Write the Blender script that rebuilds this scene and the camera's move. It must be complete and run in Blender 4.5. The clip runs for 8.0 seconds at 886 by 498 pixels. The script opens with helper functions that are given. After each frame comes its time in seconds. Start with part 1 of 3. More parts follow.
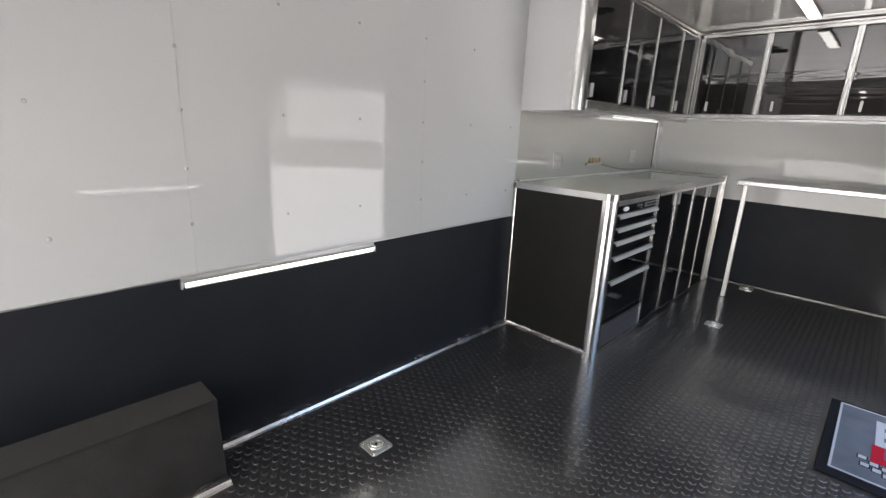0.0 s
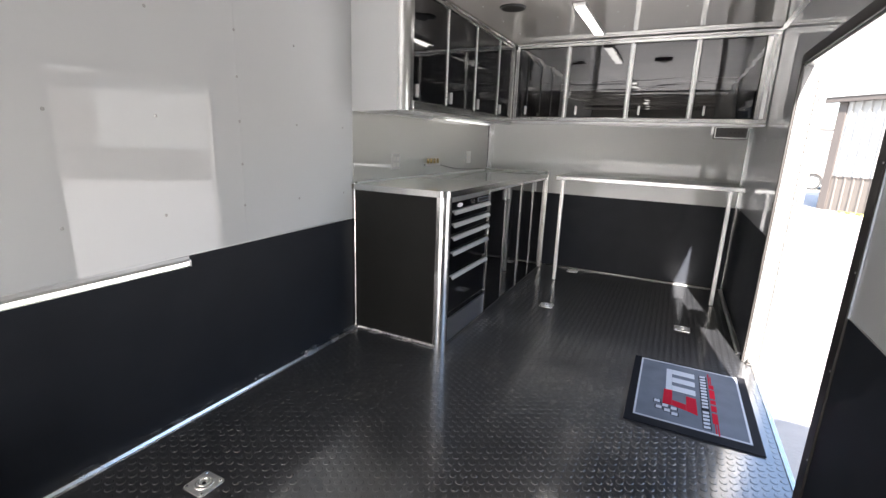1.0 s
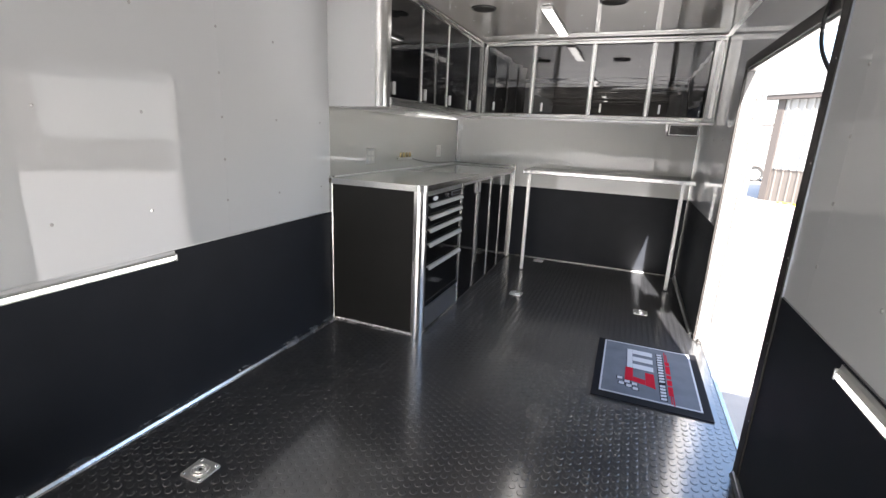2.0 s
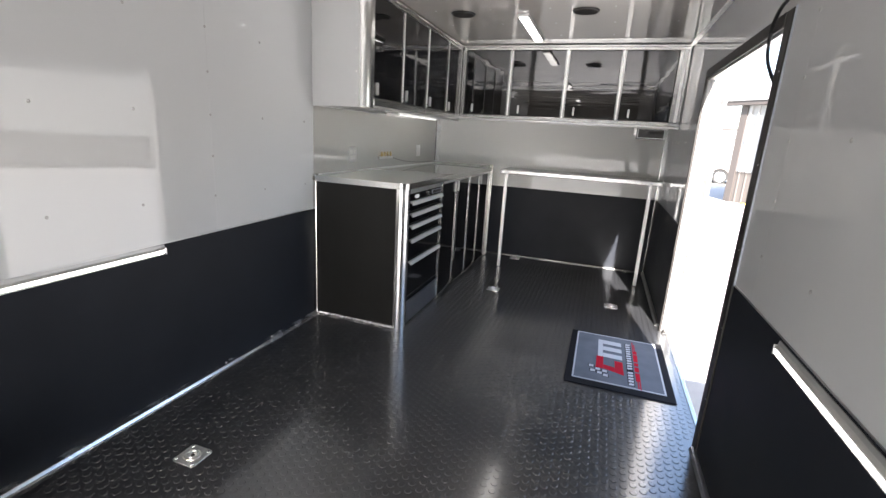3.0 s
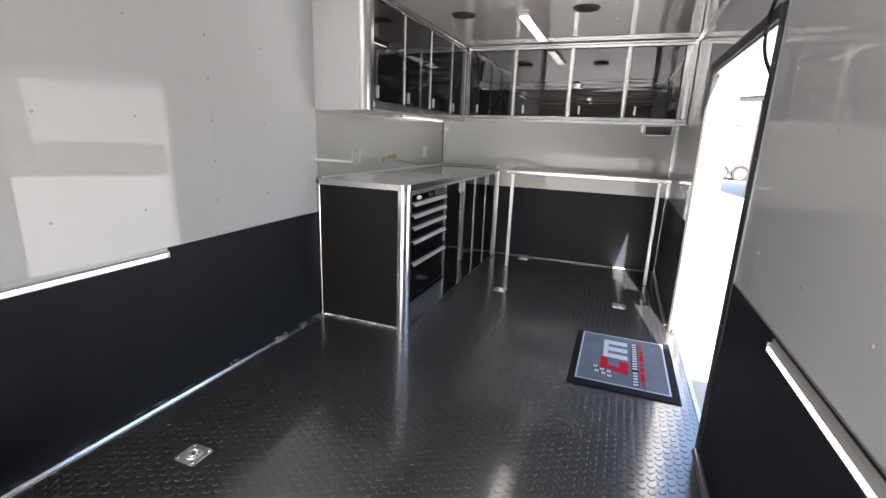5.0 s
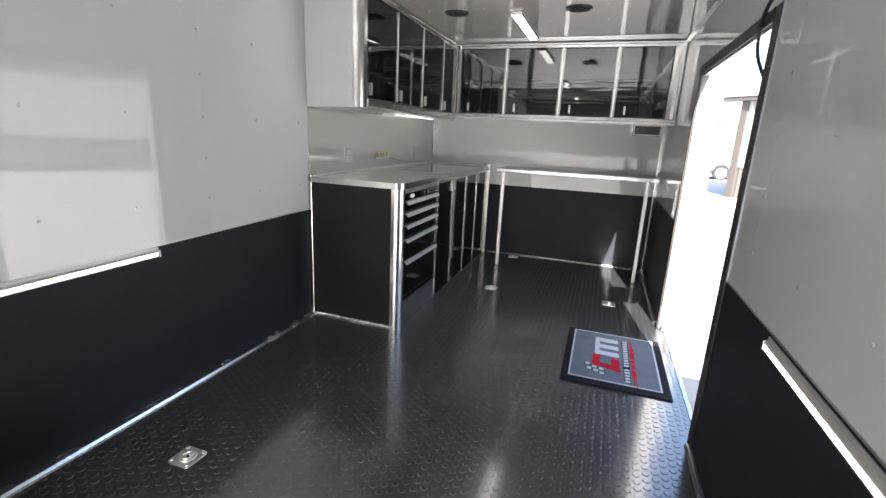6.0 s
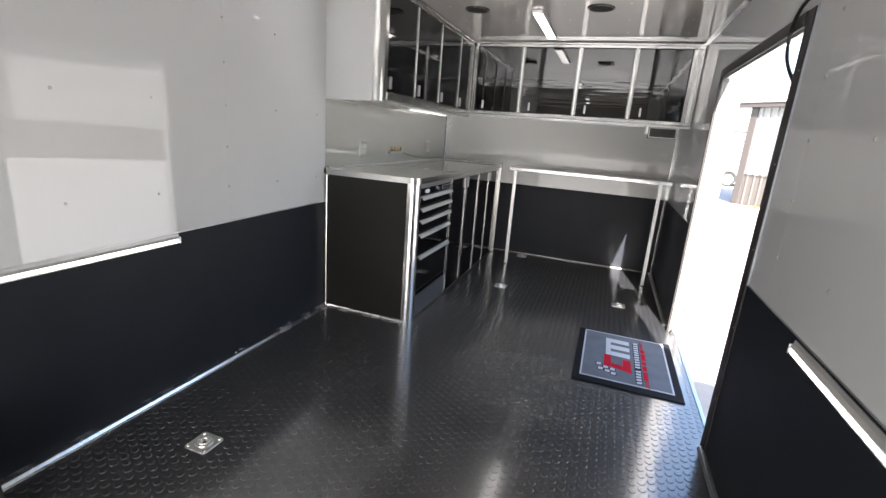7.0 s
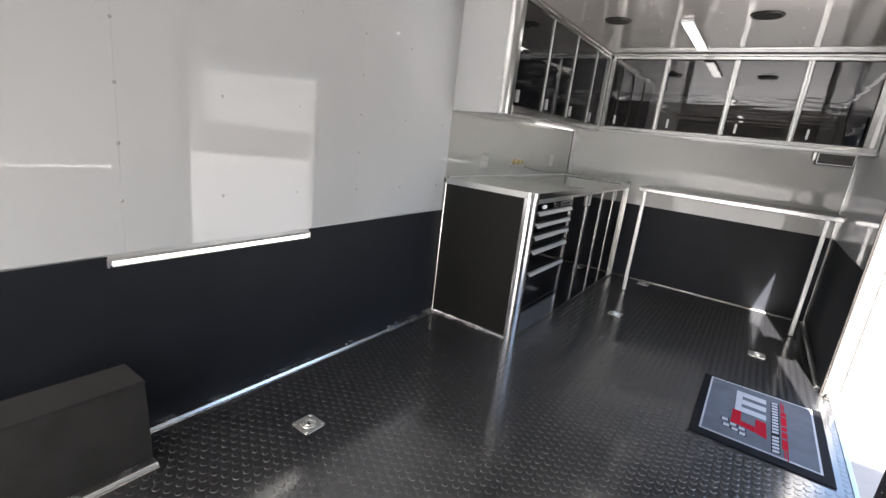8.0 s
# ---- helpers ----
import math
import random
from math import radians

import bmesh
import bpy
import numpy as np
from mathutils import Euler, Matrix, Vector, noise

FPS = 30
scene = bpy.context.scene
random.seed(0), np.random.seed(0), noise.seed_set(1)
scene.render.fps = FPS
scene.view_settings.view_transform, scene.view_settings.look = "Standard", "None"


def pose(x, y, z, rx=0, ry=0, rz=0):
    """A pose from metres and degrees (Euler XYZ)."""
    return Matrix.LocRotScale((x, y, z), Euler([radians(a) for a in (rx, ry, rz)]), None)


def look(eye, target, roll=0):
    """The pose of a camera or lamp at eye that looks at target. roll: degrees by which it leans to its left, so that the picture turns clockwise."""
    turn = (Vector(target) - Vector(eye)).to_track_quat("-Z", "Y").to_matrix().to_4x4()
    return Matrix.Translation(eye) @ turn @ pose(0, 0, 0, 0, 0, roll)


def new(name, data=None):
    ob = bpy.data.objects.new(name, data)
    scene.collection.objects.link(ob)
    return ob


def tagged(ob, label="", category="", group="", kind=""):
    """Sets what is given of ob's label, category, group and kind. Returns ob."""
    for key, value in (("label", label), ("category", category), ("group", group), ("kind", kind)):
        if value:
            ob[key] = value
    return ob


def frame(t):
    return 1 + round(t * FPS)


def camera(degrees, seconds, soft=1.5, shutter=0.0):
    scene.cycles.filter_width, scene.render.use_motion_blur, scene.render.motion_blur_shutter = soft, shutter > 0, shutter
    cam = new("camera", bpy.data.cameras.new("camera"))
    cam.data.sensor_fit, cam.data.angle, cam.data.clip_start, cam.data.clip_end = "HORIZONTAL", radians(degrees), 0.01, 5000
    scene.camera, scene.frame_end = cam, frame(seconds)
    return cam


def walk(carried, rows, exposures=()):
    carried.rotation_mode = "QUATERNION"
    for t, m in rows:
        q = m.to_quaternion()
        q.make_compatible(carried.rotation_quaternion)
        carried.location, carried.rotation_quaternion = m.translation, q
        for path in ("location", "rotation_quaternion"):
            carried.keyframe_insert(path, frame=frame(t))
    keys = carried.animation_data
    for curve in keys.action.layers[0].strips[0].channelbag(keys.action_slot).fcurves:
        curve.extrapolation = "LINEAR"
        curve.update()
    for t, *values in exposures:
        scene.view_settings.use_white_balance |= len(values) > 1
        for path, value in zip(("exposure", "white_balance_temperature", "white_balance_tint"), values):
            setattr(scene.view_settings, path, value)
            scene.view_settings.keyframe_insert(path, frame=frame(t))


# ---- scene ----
PATH = [
    (0, (1.803, -2.555, 1.352), (0.466, -1.16, 0.835), 2.6),
    (0.5, (1.863, -2.459, 1.333), (0.831, -0.815, 0.852), 2.5),
    (1, (1.903, -2.44, 1.317), (1.036, -0.699, 0.853), 2.1),
    (1.5, (1.871, -2.504, 1.327), (1.107, -0.717, 0.853), 2.3),
    (1.7, (1.87, -2.533, 1.344), (1.127, -0.742, 0.856), 2.4),
    (2.8, (1.881, -2.706, 1.341), (1.252, -0.872, 0.851), 3.3),
    (3, (1.886, -2.709, 1.343), (1.27, -0.87, 0.855), 3.4),
    (3.5, (1.932, -2.693, 1.349), (1.312, -0.853, 0.867), 3.2),
    (4, (1.95, -2.687, 1.35), (1.307, -0.855, 0.871), 2.8),
    (4.5, (1.96, -2.692, 1.347), (1.288, -0.871, 0.866), 2.4),
    (4.7, (1.978, -2.681, 1.341), (1.291, -0.865, 0.86), 2.2),
    (5.8, (1.95, -2.689, 1.34), (1.305, -0.86, 0.85), 2.5),
    (6, (1.927, -2.696, 1.345), (1.303, -0.861, 0.854), 2.7),
    (6.5, (1.882, -2.718, 1.334), (1.289, -0.874, 0.836), 3.5),
    (7, (1.854, -2.729, 1.327), (1.223, -0.898, 0.827), 4.4),
    (7.5, (1.849, -2.723, 1.33), (1.097, -0.939, 0.83), 5.4),
    (8, (1.856, -2.69, 1.337), (0.777, -1.081, 0.836), 6.6),
]
cam = camera(88.7, 8.0)
walk(cam, [(t, look(eye, target, roll)) for t, eye, target, roll in PATH], [(0.0, 3.34, 6600.0, 12.0)])

# ---- world and sun ----
SUN_WAY = Vector((-0.18, 1.0, -0.69)).normalized()
world = bpy.data.worlds.new("sky")
scene.world = world
world.use_nodes = True
wn = world.node_tree
sky = wn.nodes.new("ShaderNodeTexSky")
sky.sky_type = "NISHITA"
sky.sun_disc = False
sky.air_density, sky.dust_density, sky.ozone_density = 1.0, 1.6, 1.0
sky.sun_elevation = math.asin(-SUN_WAY.z)
sky.sun_rotation = math.atan2(-SUN_WAY.x, -SUN_WAY.y)
wn.links.new(sky.outputs["Color"], wn.nodes["Background"].inputs["Color"])
wn.nodes["Background"].inputs["Strength"].default_value = 0.085
sun_data = bpy.data.lights.new("sun", "SUN")
sun_data.energy, sun_data.angle, sun_data.color = 4.0, radians(0.5), (1.0, 0.965, 0.92)
sun = new("sun", sun_data)
sun.matrix_world = look((20, -60, 40), Vector((20, -60, 40)) + SUN_WAY)


# ---- materials ----
def material(name, color, rough, metal=0.0, var=0.06, scale=3.0, fine=120.0, bump=0.0, bump_scale=200.0,
             wave=0.0, wave_scale=1.5, stretch=(1.0, 1.0, 1.0), rough_var=0.05, second=None, piece=0.0, emit=0.0, spec=0.5, coat=0.0, coat_rough=0.05, ior=1.5, coat_ior=1.5, sheen=0.0):
    m = bpy.data.materials.new(name)
    m.use_nodes = True
    nt = m.node_tree
    nd, ln = nt.nodes, nt.links
    b = nd["Principled BSDF"]
    geo = nd.new("ShaderNodeNewGeometry")

    def noise_at(s, detail=4.0, stretched=False):
        n = nd.new("ShaderNodeTexNoise")
        n.inputs["Scale"].default_value, n.inputs["Detail"].default_value = s, detail
        where = geo.outputs["Position"]
        if stretched and stretch != (1.0, 1.0, 1.0):
            v = nd.new("ShaderNodeVectorMath")
            v.operation = "MULTIPLY"
            v.inputs[1].default_value = stretch
            ln.new(where, v.inputs[0])
            where = v.outputs[0]
        ln.new(where, n.inputs["Vector"])
        return n.outputs["Fac"]

    def math_node(op, a, c):
        n = nd.new("ShaderNodeMath")
        n.operation = op
        for i, v in enumerate((a, c)):
            if isinstance(v, (int, float)):
                n.inputs[i].default_value = v
            else:
                ln.new(v, n.inputs[i])
        return n.outputs[0]

    big, small = noise_at(scale), noise_at(fine, 2.0)
    mixed = math_node("ADD", math_node("MULTIPLY", big, 0.65), math_node("MULTIPLY", small, 0.35))
    if piece:
        info = nd.new("ShaderNodeObjectInfo")
        mixed = math_node("ADD", mixed, math_node("MULTIPLY", info.outputs["Random"], piece))
    ramp = nd.new("ShaderNodeValToRGB")
    ramp.color_ramp.elements[0].position, ramp.color_ramp.elements[1].position = 0.3, 0.7
    lo = [c * (1 - var) for c in color] if second is None else color
    hi = [min(1.0, c * (1 + var)) for c in color] if second is None else second
    ramp.color_ramp.elements[0].color = (*lo, 1)
    ramp.color_ramp.elements[1].color = (*hi, 1)
    ln.new(mixed, ramp.inputs["Fac"])
    ln.new(ramp.outputs["Color"], b.inputs["Base Color"])
    b.inputs["Metallic"].default_value = metal
    b.inputs["Specular IOR Level"].default_value = spec
    b.inputs["IOR"].default_value = ior
    b.inputs["Coat IOR"].default_value = coat_ior
    b.inputs["Coat Weight"].default_value = coat
    b.inputs["Sheen Weight"].default_value, b.inputs["Sheen Roughness"].default_value = sheen, 0.4
    b.inputs["Coat Roughness"].default_value = coat_rough
    r = math_node("ADD", math_node("MULTIPLY", math_node("SUBTRACT", mixed, 0.5), rough_var * 4), rough)
    ln.new(math_node("MAXIMUM", r, 0.015), b.inputs["Roughness"])
    normal = None
    if wave:
        n = nd.new("ShaderNodeBump")
        n.inputs["Strength"].default_value, n.inputs["Distance"].default_value = 1.0, wave
        ln.new(noise_at(wave_scale, 1.0, True), n.inputs["Height"])
        normal = n.outputs["Normal"]
    if bump:
        n = nd.new("ShaderNodeBump")
        n.inputs["Strength"].default_value, n.inputs["Distance"].default_value = 1.0, bump
        ln.new(noise_at(bump_scale, 3.0), n.inputs["Height"])
        if normal:
            ln.new(normal, n.inputs["Normal"])
        normal = n.outputs["Normal"]
    if normal:
        ln.new(normal, b.inputs["Normal"])
    if emit:
        b.inputs["Emission Color"].default_value = (1.0, 0.97, 0.93, 1)
        b.inputs["Emission Strength"].default_value = emit
    return m


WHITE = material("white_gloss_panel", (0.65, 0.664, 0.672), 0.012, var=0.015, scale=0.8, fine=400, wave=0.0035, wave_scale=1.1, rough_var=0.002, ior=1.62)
# Front wall repeats the side-wall white, lightened to make up for missing light.
NOSEWHITE = material("lit_white_nose_panel", (0.82, 0.815, 0.785), 0.035, var=0.015, scale=0.8, fine=400, wave=0.0025, wave_scale=1.4, rough_var=0.01)
# Ceiling repeats the white, with its shade and warm bounce put into the colour.
CEIL = material("shaded_white_ceiling", (0.47, 0.445, 0.408), 0.022, var=0.02, scale=0.8, fine=400, wave=0.0015, wave_scale=1.6, rough_var=0.004, ior=1.6)
BLACK = material("black_textured_vinyl", (0.013, 0.0152, 0.0205), 0.5, spec=0.27, var=0.25, scale=5, fine=500, bump=0.0006, bump_scale=420)
REARGREY = material("dark_grey_rear_panel", (0.3, 0.285, 0.27), 0.45, var=0.15, scale=2, fine=300)
DARK = material("black_textured_laminate", (0.011, 0.0112, 0.011), 0.5, var=0.2, scale=5, fine=500, bump=0.0005, bump_scale=420, spec=0.25)
CARPET = material("black_carpet", (0.024, 0.024, 0.024), 0.95, var=0.35, scale=8, fine=500, bump=0.003, bump_scale=420, spec=0.2, sheen=0.16)
RUBBER = material("black_coin_rubber", (0.024, 0.0247, 0.0275), 0.45, var=0.12, scale=2.2, fine=60, bump=0.00008, bump_scale=140, rough_var=0.04, piece=0.03, coat=1.0, coat_rough=0.15, coat_ior=2.3, spec=0.6)
POST = material("bright_aluminium", (0.78, 0.78, 0.77), 0.22, metal=1.0, var=0.05, scale=6, fine=300, rough_var=0.03)
ALU = material("polished_aluminium", (0.56, 0.56, 0.545), 0.2, metal=1.0, var=0.06, scale=6, fine=300, bump=0.0002, bump_scale=60, rough_var=0.05)
MILL = material("mill_aluminium", (0.93, 0.93, 0.94), 0.26, metal=1.0, var=0.05, scale=8, fine=400, rough_var=0.05)
SATIN = material("satin_aluminium", (0.7, 0.7, 0.69), 0.36, metal=1.0, var=0.08, scale=8, fine=500, rough_var=0.06)
CHROME = material("bright_chrome", (0.85, 0.85, 0.85), 0.07, metal=1.0, var=0.04, rough_var=0.02)
ZINC = material("zinc_plated_steel", (0.9, 0.91, 0.88), 0.42, metal=1.0, var=0.12, scale=40, fine=400, bump=0.0003, bump_scale=300)
GLOSS = material("black_gloss_door", (0.004, 0.004, 0.005), 0.02, var=0.2, wave=0.00055, wave_scale=3.2, stretch=(0.45, 0.45, 7.0), rough_var=0.004, ior=1.95)
BASEGLOSS = material("black_gloss_base_door", (0.003, 0.003, 0.0035), 0.02, var=0.2, wave=0.0009, wave_scale=3.0, rough_var=0.004, ior=1.42)
DRAWER = material("black_gloss_drawer_paint", (0.003, 0.003, 0.004), 0.07, var=0.2, rough_var=0.02, ior=1.42)
COUNTER = material("light_grey_laminate", (0.62, 0.62, 0.585), 0.03, var=0.03, scale=4, fine=500, rough_var=0.008, wave=0.0006, ior=1.6)
SPLASH = material("grey_gloss_backsplash", (0.52, 0.515, 0.48), 0.02, var=0.02, scale=1, fine=400, wave=0.0015, wave_scale=1.6, rough_var=0.005, coat=1.0, coat_rough=0.015, coat_ior=2.0)
KICK = material("dark_steel_kick_plate", (0.46, 0.49, 0.56), 0.34, metal=1.0, var=0.1)
FRAME = material("dark_bronze_rubber_frame", (0.025, 0.022, 0.02), 0.45, var=0.2, scale=8, fine=300, bump=0.0003)
LED = material("lit_led_diffuser", (0.9, 0.9, 0.88), 0.4, var=0.01, emit=0.75)
LED_LOW = material("lit_led_strip", (0.9, 0.9, 0.88), 0.4, var=0.01, emit=1.35)
LED_UNDER = material("dim_led_strip", (0.9, 0.9, 0.88), 0.4, var=0.01, emit=0.45)
DIFF = material("unlit_lamp_lens", (0.75, 0.75, 0.72), 0.25, var=0.03)
DISC = material("dark_speaker_mesh", (0.02, 0.018, 0.016), 0.7, var=0.2, bump=0.001, bump_scale=700)
PULL = material("silver_painted_metal", (0.56, 0.56, 0.55), 0.38, metal=0.45, var=0.05, scale=10, fine=300)
RIVET = material("painted_rivet_head", (0.62, 0.62, 0.61), 0.2, metal=0.3, var=0.05)
PLASTIC = material("black_plastic", (0.02, 0.02, 0.02), 0.4, var=0.15)
WIRE = material("black_cable_jacket", (0.012, 0.012, 0.012), 0.45, var=0.15)
SOCKET = material("white_plastic", (0.8, 0.8, 0.77), 0.35, var=0.02)
BRASS = material("brass", (0.4, 0.3, 0.14), 0.25, metal=1.0, var=0.1)
MATGREY = material("grey_mat_carpet", (0.15, 0.165, 0.19), 0.95, var=0.18, scale=9, fine=500, bump=0.002, bump_scale=500, spec=0.2)
MATBLACK = material("black_mat_rubber", (0.011, 0.011, 0.014), 0.8, var=0.2, bump=0.0004, spec=0.2)
MATRED = material("red_mat_pile", (0.5, 0.012, 0.03), 0.95, var=0.15, fine=500, bump=0.001, bump_scale=500, spec=0.2)
MATWHITE = material("pale_grey_mat_pile", (0.55, 0.57, 0.6), 0.95, var=0.08, fine=500, bump=0.001, bump_scale=500, spec=0.2)
CONCRETE = material("sunlit_concrete", (0.36, 0.347, 0.33), 0.9, var=0.08, scale=0.25, fine=9, bump=0.004, bump_scale=30, second=(0.41, 0.396, 0.38))
SIDING = material("white_metal_siding", (0.26, 0.26, 0.252), 0.45, var=0.04, scale=0.5)
TAN = material("taupe_metal_siding", (0.08, 0.069, 0.061), 0.5, var=0.06, scale=0.5)
BROWN = material("brown_metal_trim", (0.05, 0.042, 0.038), 0.5, var=0.06, scale=1)
TRAILERWHITE = material("white_trailer_skin", (0.22, 0.22, 0.22), 0.3, var=0.03, scale=0.6)
TYRE = material("tyre_rubber", (0.02, 0.02, 0.02), 0.8, var=0.2)
YELLOW = material("yellow_hose", (0.8, 0.6, 0.02), 0.5, var=0.1)
# Jamb and door paint are darkened so their sunlit faces do not clip.
JAMB = material("pale_grey_jamb_paint", (0.17, 0.167, 0.16), 0.45, var=0.06, scale=2)
DOORSKIN = material("dimmed_white_door_skin", (0.17, 0.165, 0.16), 0.2, var=0.02, scale=1)


# ---- building helpers ----
ORIGIN = {}


def box(bm, a, b, bevel=0.0, segments=2):
    a, b = Vector(a), Vector(b)
    size = Vector([abs(b[i] - a[i]) for i in range(3)])
    made = bmesh.ops.create_cube(bm, size=1.0, matrix=Matrix.Translation((a + b) / 2) @ Matrix.Diagonal((*size, 1)))
    if bevel:
        edges = list({e for v in made["verts"] for e in v.link_edges})
        bmesh.ops.bevel(bm, geom=edges, offset=bevel, segments=segments, affect="EDGES", profile=0.5)
    return bm


def rod(bm, p, q, r, r2=None, seg=24):
    p, q = Vector(p), Vector(q)
    d = q - p
    m = Matrix.Translation((p + q) / 2) @ d.to_track_quat("Z", "Y").to_matrix().to_4x4()
    bmesh.ops.create_cone(bm, cap_ends=True, segments=seg, radius1=r, radius2=r if r2 is None else r2, depth=d.length, matrix=m)
    return bm


def prism(bm, outline, axis, lo, hi):
    """Extrudes a 2D outline along an axis; the outline holds the other two coordinates in x, y, z order."""
    k = "xyz".index(axis)

    def place(p, v):
        c = list(p)
        c.insert(k, v)
        return c

    n = len(outline)
    low = [bm.verts.new(place(p, lo)) for p in outline]
    high = [bm.verts.new(place(p, hi)) for p in outline]
    bm.faces.new(low)
    bm.faces.new(high)
    for i in range(n):
        bm.faces.new((low[i], low[(i + 1) % n], high[(i + 1) % n], high[i]))
    bmesh.ops.recalc_face_normals(bm, faces=bm.faces)
    return bm


def sweep(bm, points, r, seg=22):
    """A round tube along a smooth line through the points."""
    pts = [Vector(p) for p in points]
    fine = []
    for i in range(len(pts) - 1):
        p0, p1, p2, p3 = pts[max(i - 1, 0)], pts[i], pts[i + 1], pts[min(i + 2, len(pts) - 1)]
        for s in range(6):
            u = s / 6
            fine.append(0.5 * (2 * p1 + (p2 - p0) * u + (2 * p0 - 5 * p1 + 4 * p2 - p3) * u ** 2 + (3 * p1 - p0 - 3 * p2 + p3) * u ** 3))
    fine.append(pts[-1])
    rings = []
    for i, p in enumerate(fine):
        d = (fine[min(i + 1, len(fine) - 1)] - fine[max(i - 1, 0)]).normalized()
        q = d.to_track_quat("Z", "Y")
        rings.append([bm.verts.new(p + q @ Vector((r * math.cos(6.2832 * k / seg), r * math.sin(6.2832 * k / seg), 0))) for k in range(seg)])
    for a, b in zip(rings, rings[1:]):
        for k in range(seg):
            bm.faces.new((a[k], a[(k + 1) % seg], b[(k + 1) % seg], b[k]))
    bm.faces.new(rings[0])
    bm.faces.new(rings[-1])
    bmesh.ops.recalc_face_normals(bm, faces=bm.faces)
    return bm


def mesh_of(name, bm, mat):
    bm.normal_update()
    for f in bm.faces:
        f.smooth = True
    for e in bm.edges:
        if len(e.link_faces) != 2 or e.calc_face_angle(0) > 0.3:
            e.smooth = False
    me = bpy.data.meshes.new(name)
    bm.to_mesh(me)
    bm.free()
    me.materials.append(mat)
    return me


def thing(name, at, label, category, group="", kind=""):
    ob = new(name)
    ob.empty_display_size = 0.1
    ob.location = at
    ORIGIN[ob.name] = Vector(at)
    return tagged(ob, label, category, group, kind)


def solid(name, bm, mat, label, category="", group="", kind="", at=None):
    """A thing that is one mesh; bm is in world places."""
    at = Vector(at if at is not None else (0, 0, 0))
    bm.transform(Matrix.Translation(-at))
    ob = new(name, mesh_of(name, bm, mat))
    ob.location = at
    ORIGIN[ob.name] = at
    return tagged(ob, label, category, group, kind)


def part(name, bm, mat, parent, label=""):
    """Links a bmesh, in world places, as one mesh under a thing or a part."""
    at = ORIGIN[parent.name]
    bm.transform(Matrix.Translation(-at))
    ob = new(name, mesh_of(name, bm, mat))
    ob.parent = parent
    ORIGIN[ob.name] = at
    if label:
        tagged(ob, label)
    return ob


def shared(name, me, parent, at):
    """A piece on shared mesh data, placed in the world."""
    ob = new(name, me)
    ob.parent = parent
    ob.location = Vector(at) - ORIGIN[parent.name]
    return ob


B = bmesh.new

# ---- setting: sizes of the trailer ----
W, NOSE, REAR, TOP, OUT = 2.46, 2.53, -5.2, 2.19, 2.506
HINGE = 2.506                           # outer face at the hinge side of the door
D0, D1, DH = -0.57, 0.85, 1.80          # side door: jambs and head
BL, BR, BN = 0.785, 0.812, 0.805        # top of the black lower panels

floor = solid("floor", box(box(B(), (-0.1, REAR, -0.12), (W, NOSE + 0.1, 0)), (W, D0, -0.12), (OUT - 0.01, D1, 0)),
              RUBBER, "black rubber trailer floor with raised round coins", "floor", kind="structure")
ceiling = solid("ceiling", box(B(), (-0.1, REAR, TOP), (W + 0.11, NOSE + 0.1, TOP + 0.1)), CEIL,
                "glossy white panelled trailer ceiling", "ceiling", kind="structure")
wall_left = solid("wall_left", box(B(), (-0.1, REAR, 0), (-0.004, NOSE + 0.1, TOP)), SATIN,
                  "glossy white riveted wall panels over a black lower panel", "wall", kind="structure")
rw = B()
box(rw, (W + 0.004, REAR, 0), (OUT, D0, TOP))
box(rw, (W + 0.004, D1, 0), (HINGE, NOSE + 0.1, TOP))
box(rw, (W + 0.004, D0, DH), (OUT, D1, TOP))
wall_right = solid("wall_right", rw, SATIN, "glossy white riveted wall with a side door opening", "wall", kind="structure")
wall_nose = solid("wall_nose", box(B(), (-0.004, NOSE + 0.004, 0), (W + 0.004, NOSE + 0.1, TOP)), SATIN,
                  "white front wall over a black lower panel", "wall", kind="structure")
rear = B()
box(rear, (-0.1, REAR - 0.1, -0.12), (0.06, REAR, TOP + 0.1))
box(rear, (W - 0.05, REAR - 0.1, -0.12), (OUT, REAR, TOP + 0.1))
box(rear, (0.06, REAR - 0.1, 1.86), (W - 0.05, REAR, TOP + 0.1))
wall_rear = solid("wall_rear", rear, REARGREY, "plain grey rear wall beside the open loading doorway", "wall", kind="structure")

# Unseen plate, added to bounce sun forward and break the floor's sharp reflection.
solid("floor_plate", box(B(), (0.24, REAR, 0.0), (W - 0.045, -3.32, 0.004)), REARGREY, "unseen dull grey plate added on the rear floor to bounce sunlight", "floor plate", kind="structure")

# wall panels: white above, black below
SEAMS = [REAR, -4.33, -3.175, -2.02, -0.865, 0.29, 1.445, NOSE]


def left_edge(y):
    """The black lower panel of the left wall drops a little towards the rear."""
    return BL + 0.0095 * y


for y0, y1 in zip(SEAMS, SEAMS[1:]):
    a, b = y0 + 0.0003, y1 - 0.0003
    part("panel", prism(B(), [(a, left_edge(a)), (b, left_edge(b)), (b, TOP), (a, TOP)], "x", -0.004, 0), WHITE, wall_left)
part("lower_panel", prism(B(), [(REAR, 0), (NOSE, 0), (NOSE, left_edge(NOSE)), (REAR, left_edge(REAR))], "x", -0.004, 0.003), BLACK, wall_left, "black textured lower wall panel")
for y0, y1 in ((REAR, -4.33), (-4.33, -3.175), (-3.175, -2.02), (-2.02, -0.865), (-0.865, D0 - 0.075)):
    part("panel", box(B(), (W, y0 + 0.0003, BR), (W + 0.004, y1 - 0.0003, TOP)), WHITE, wall_right)
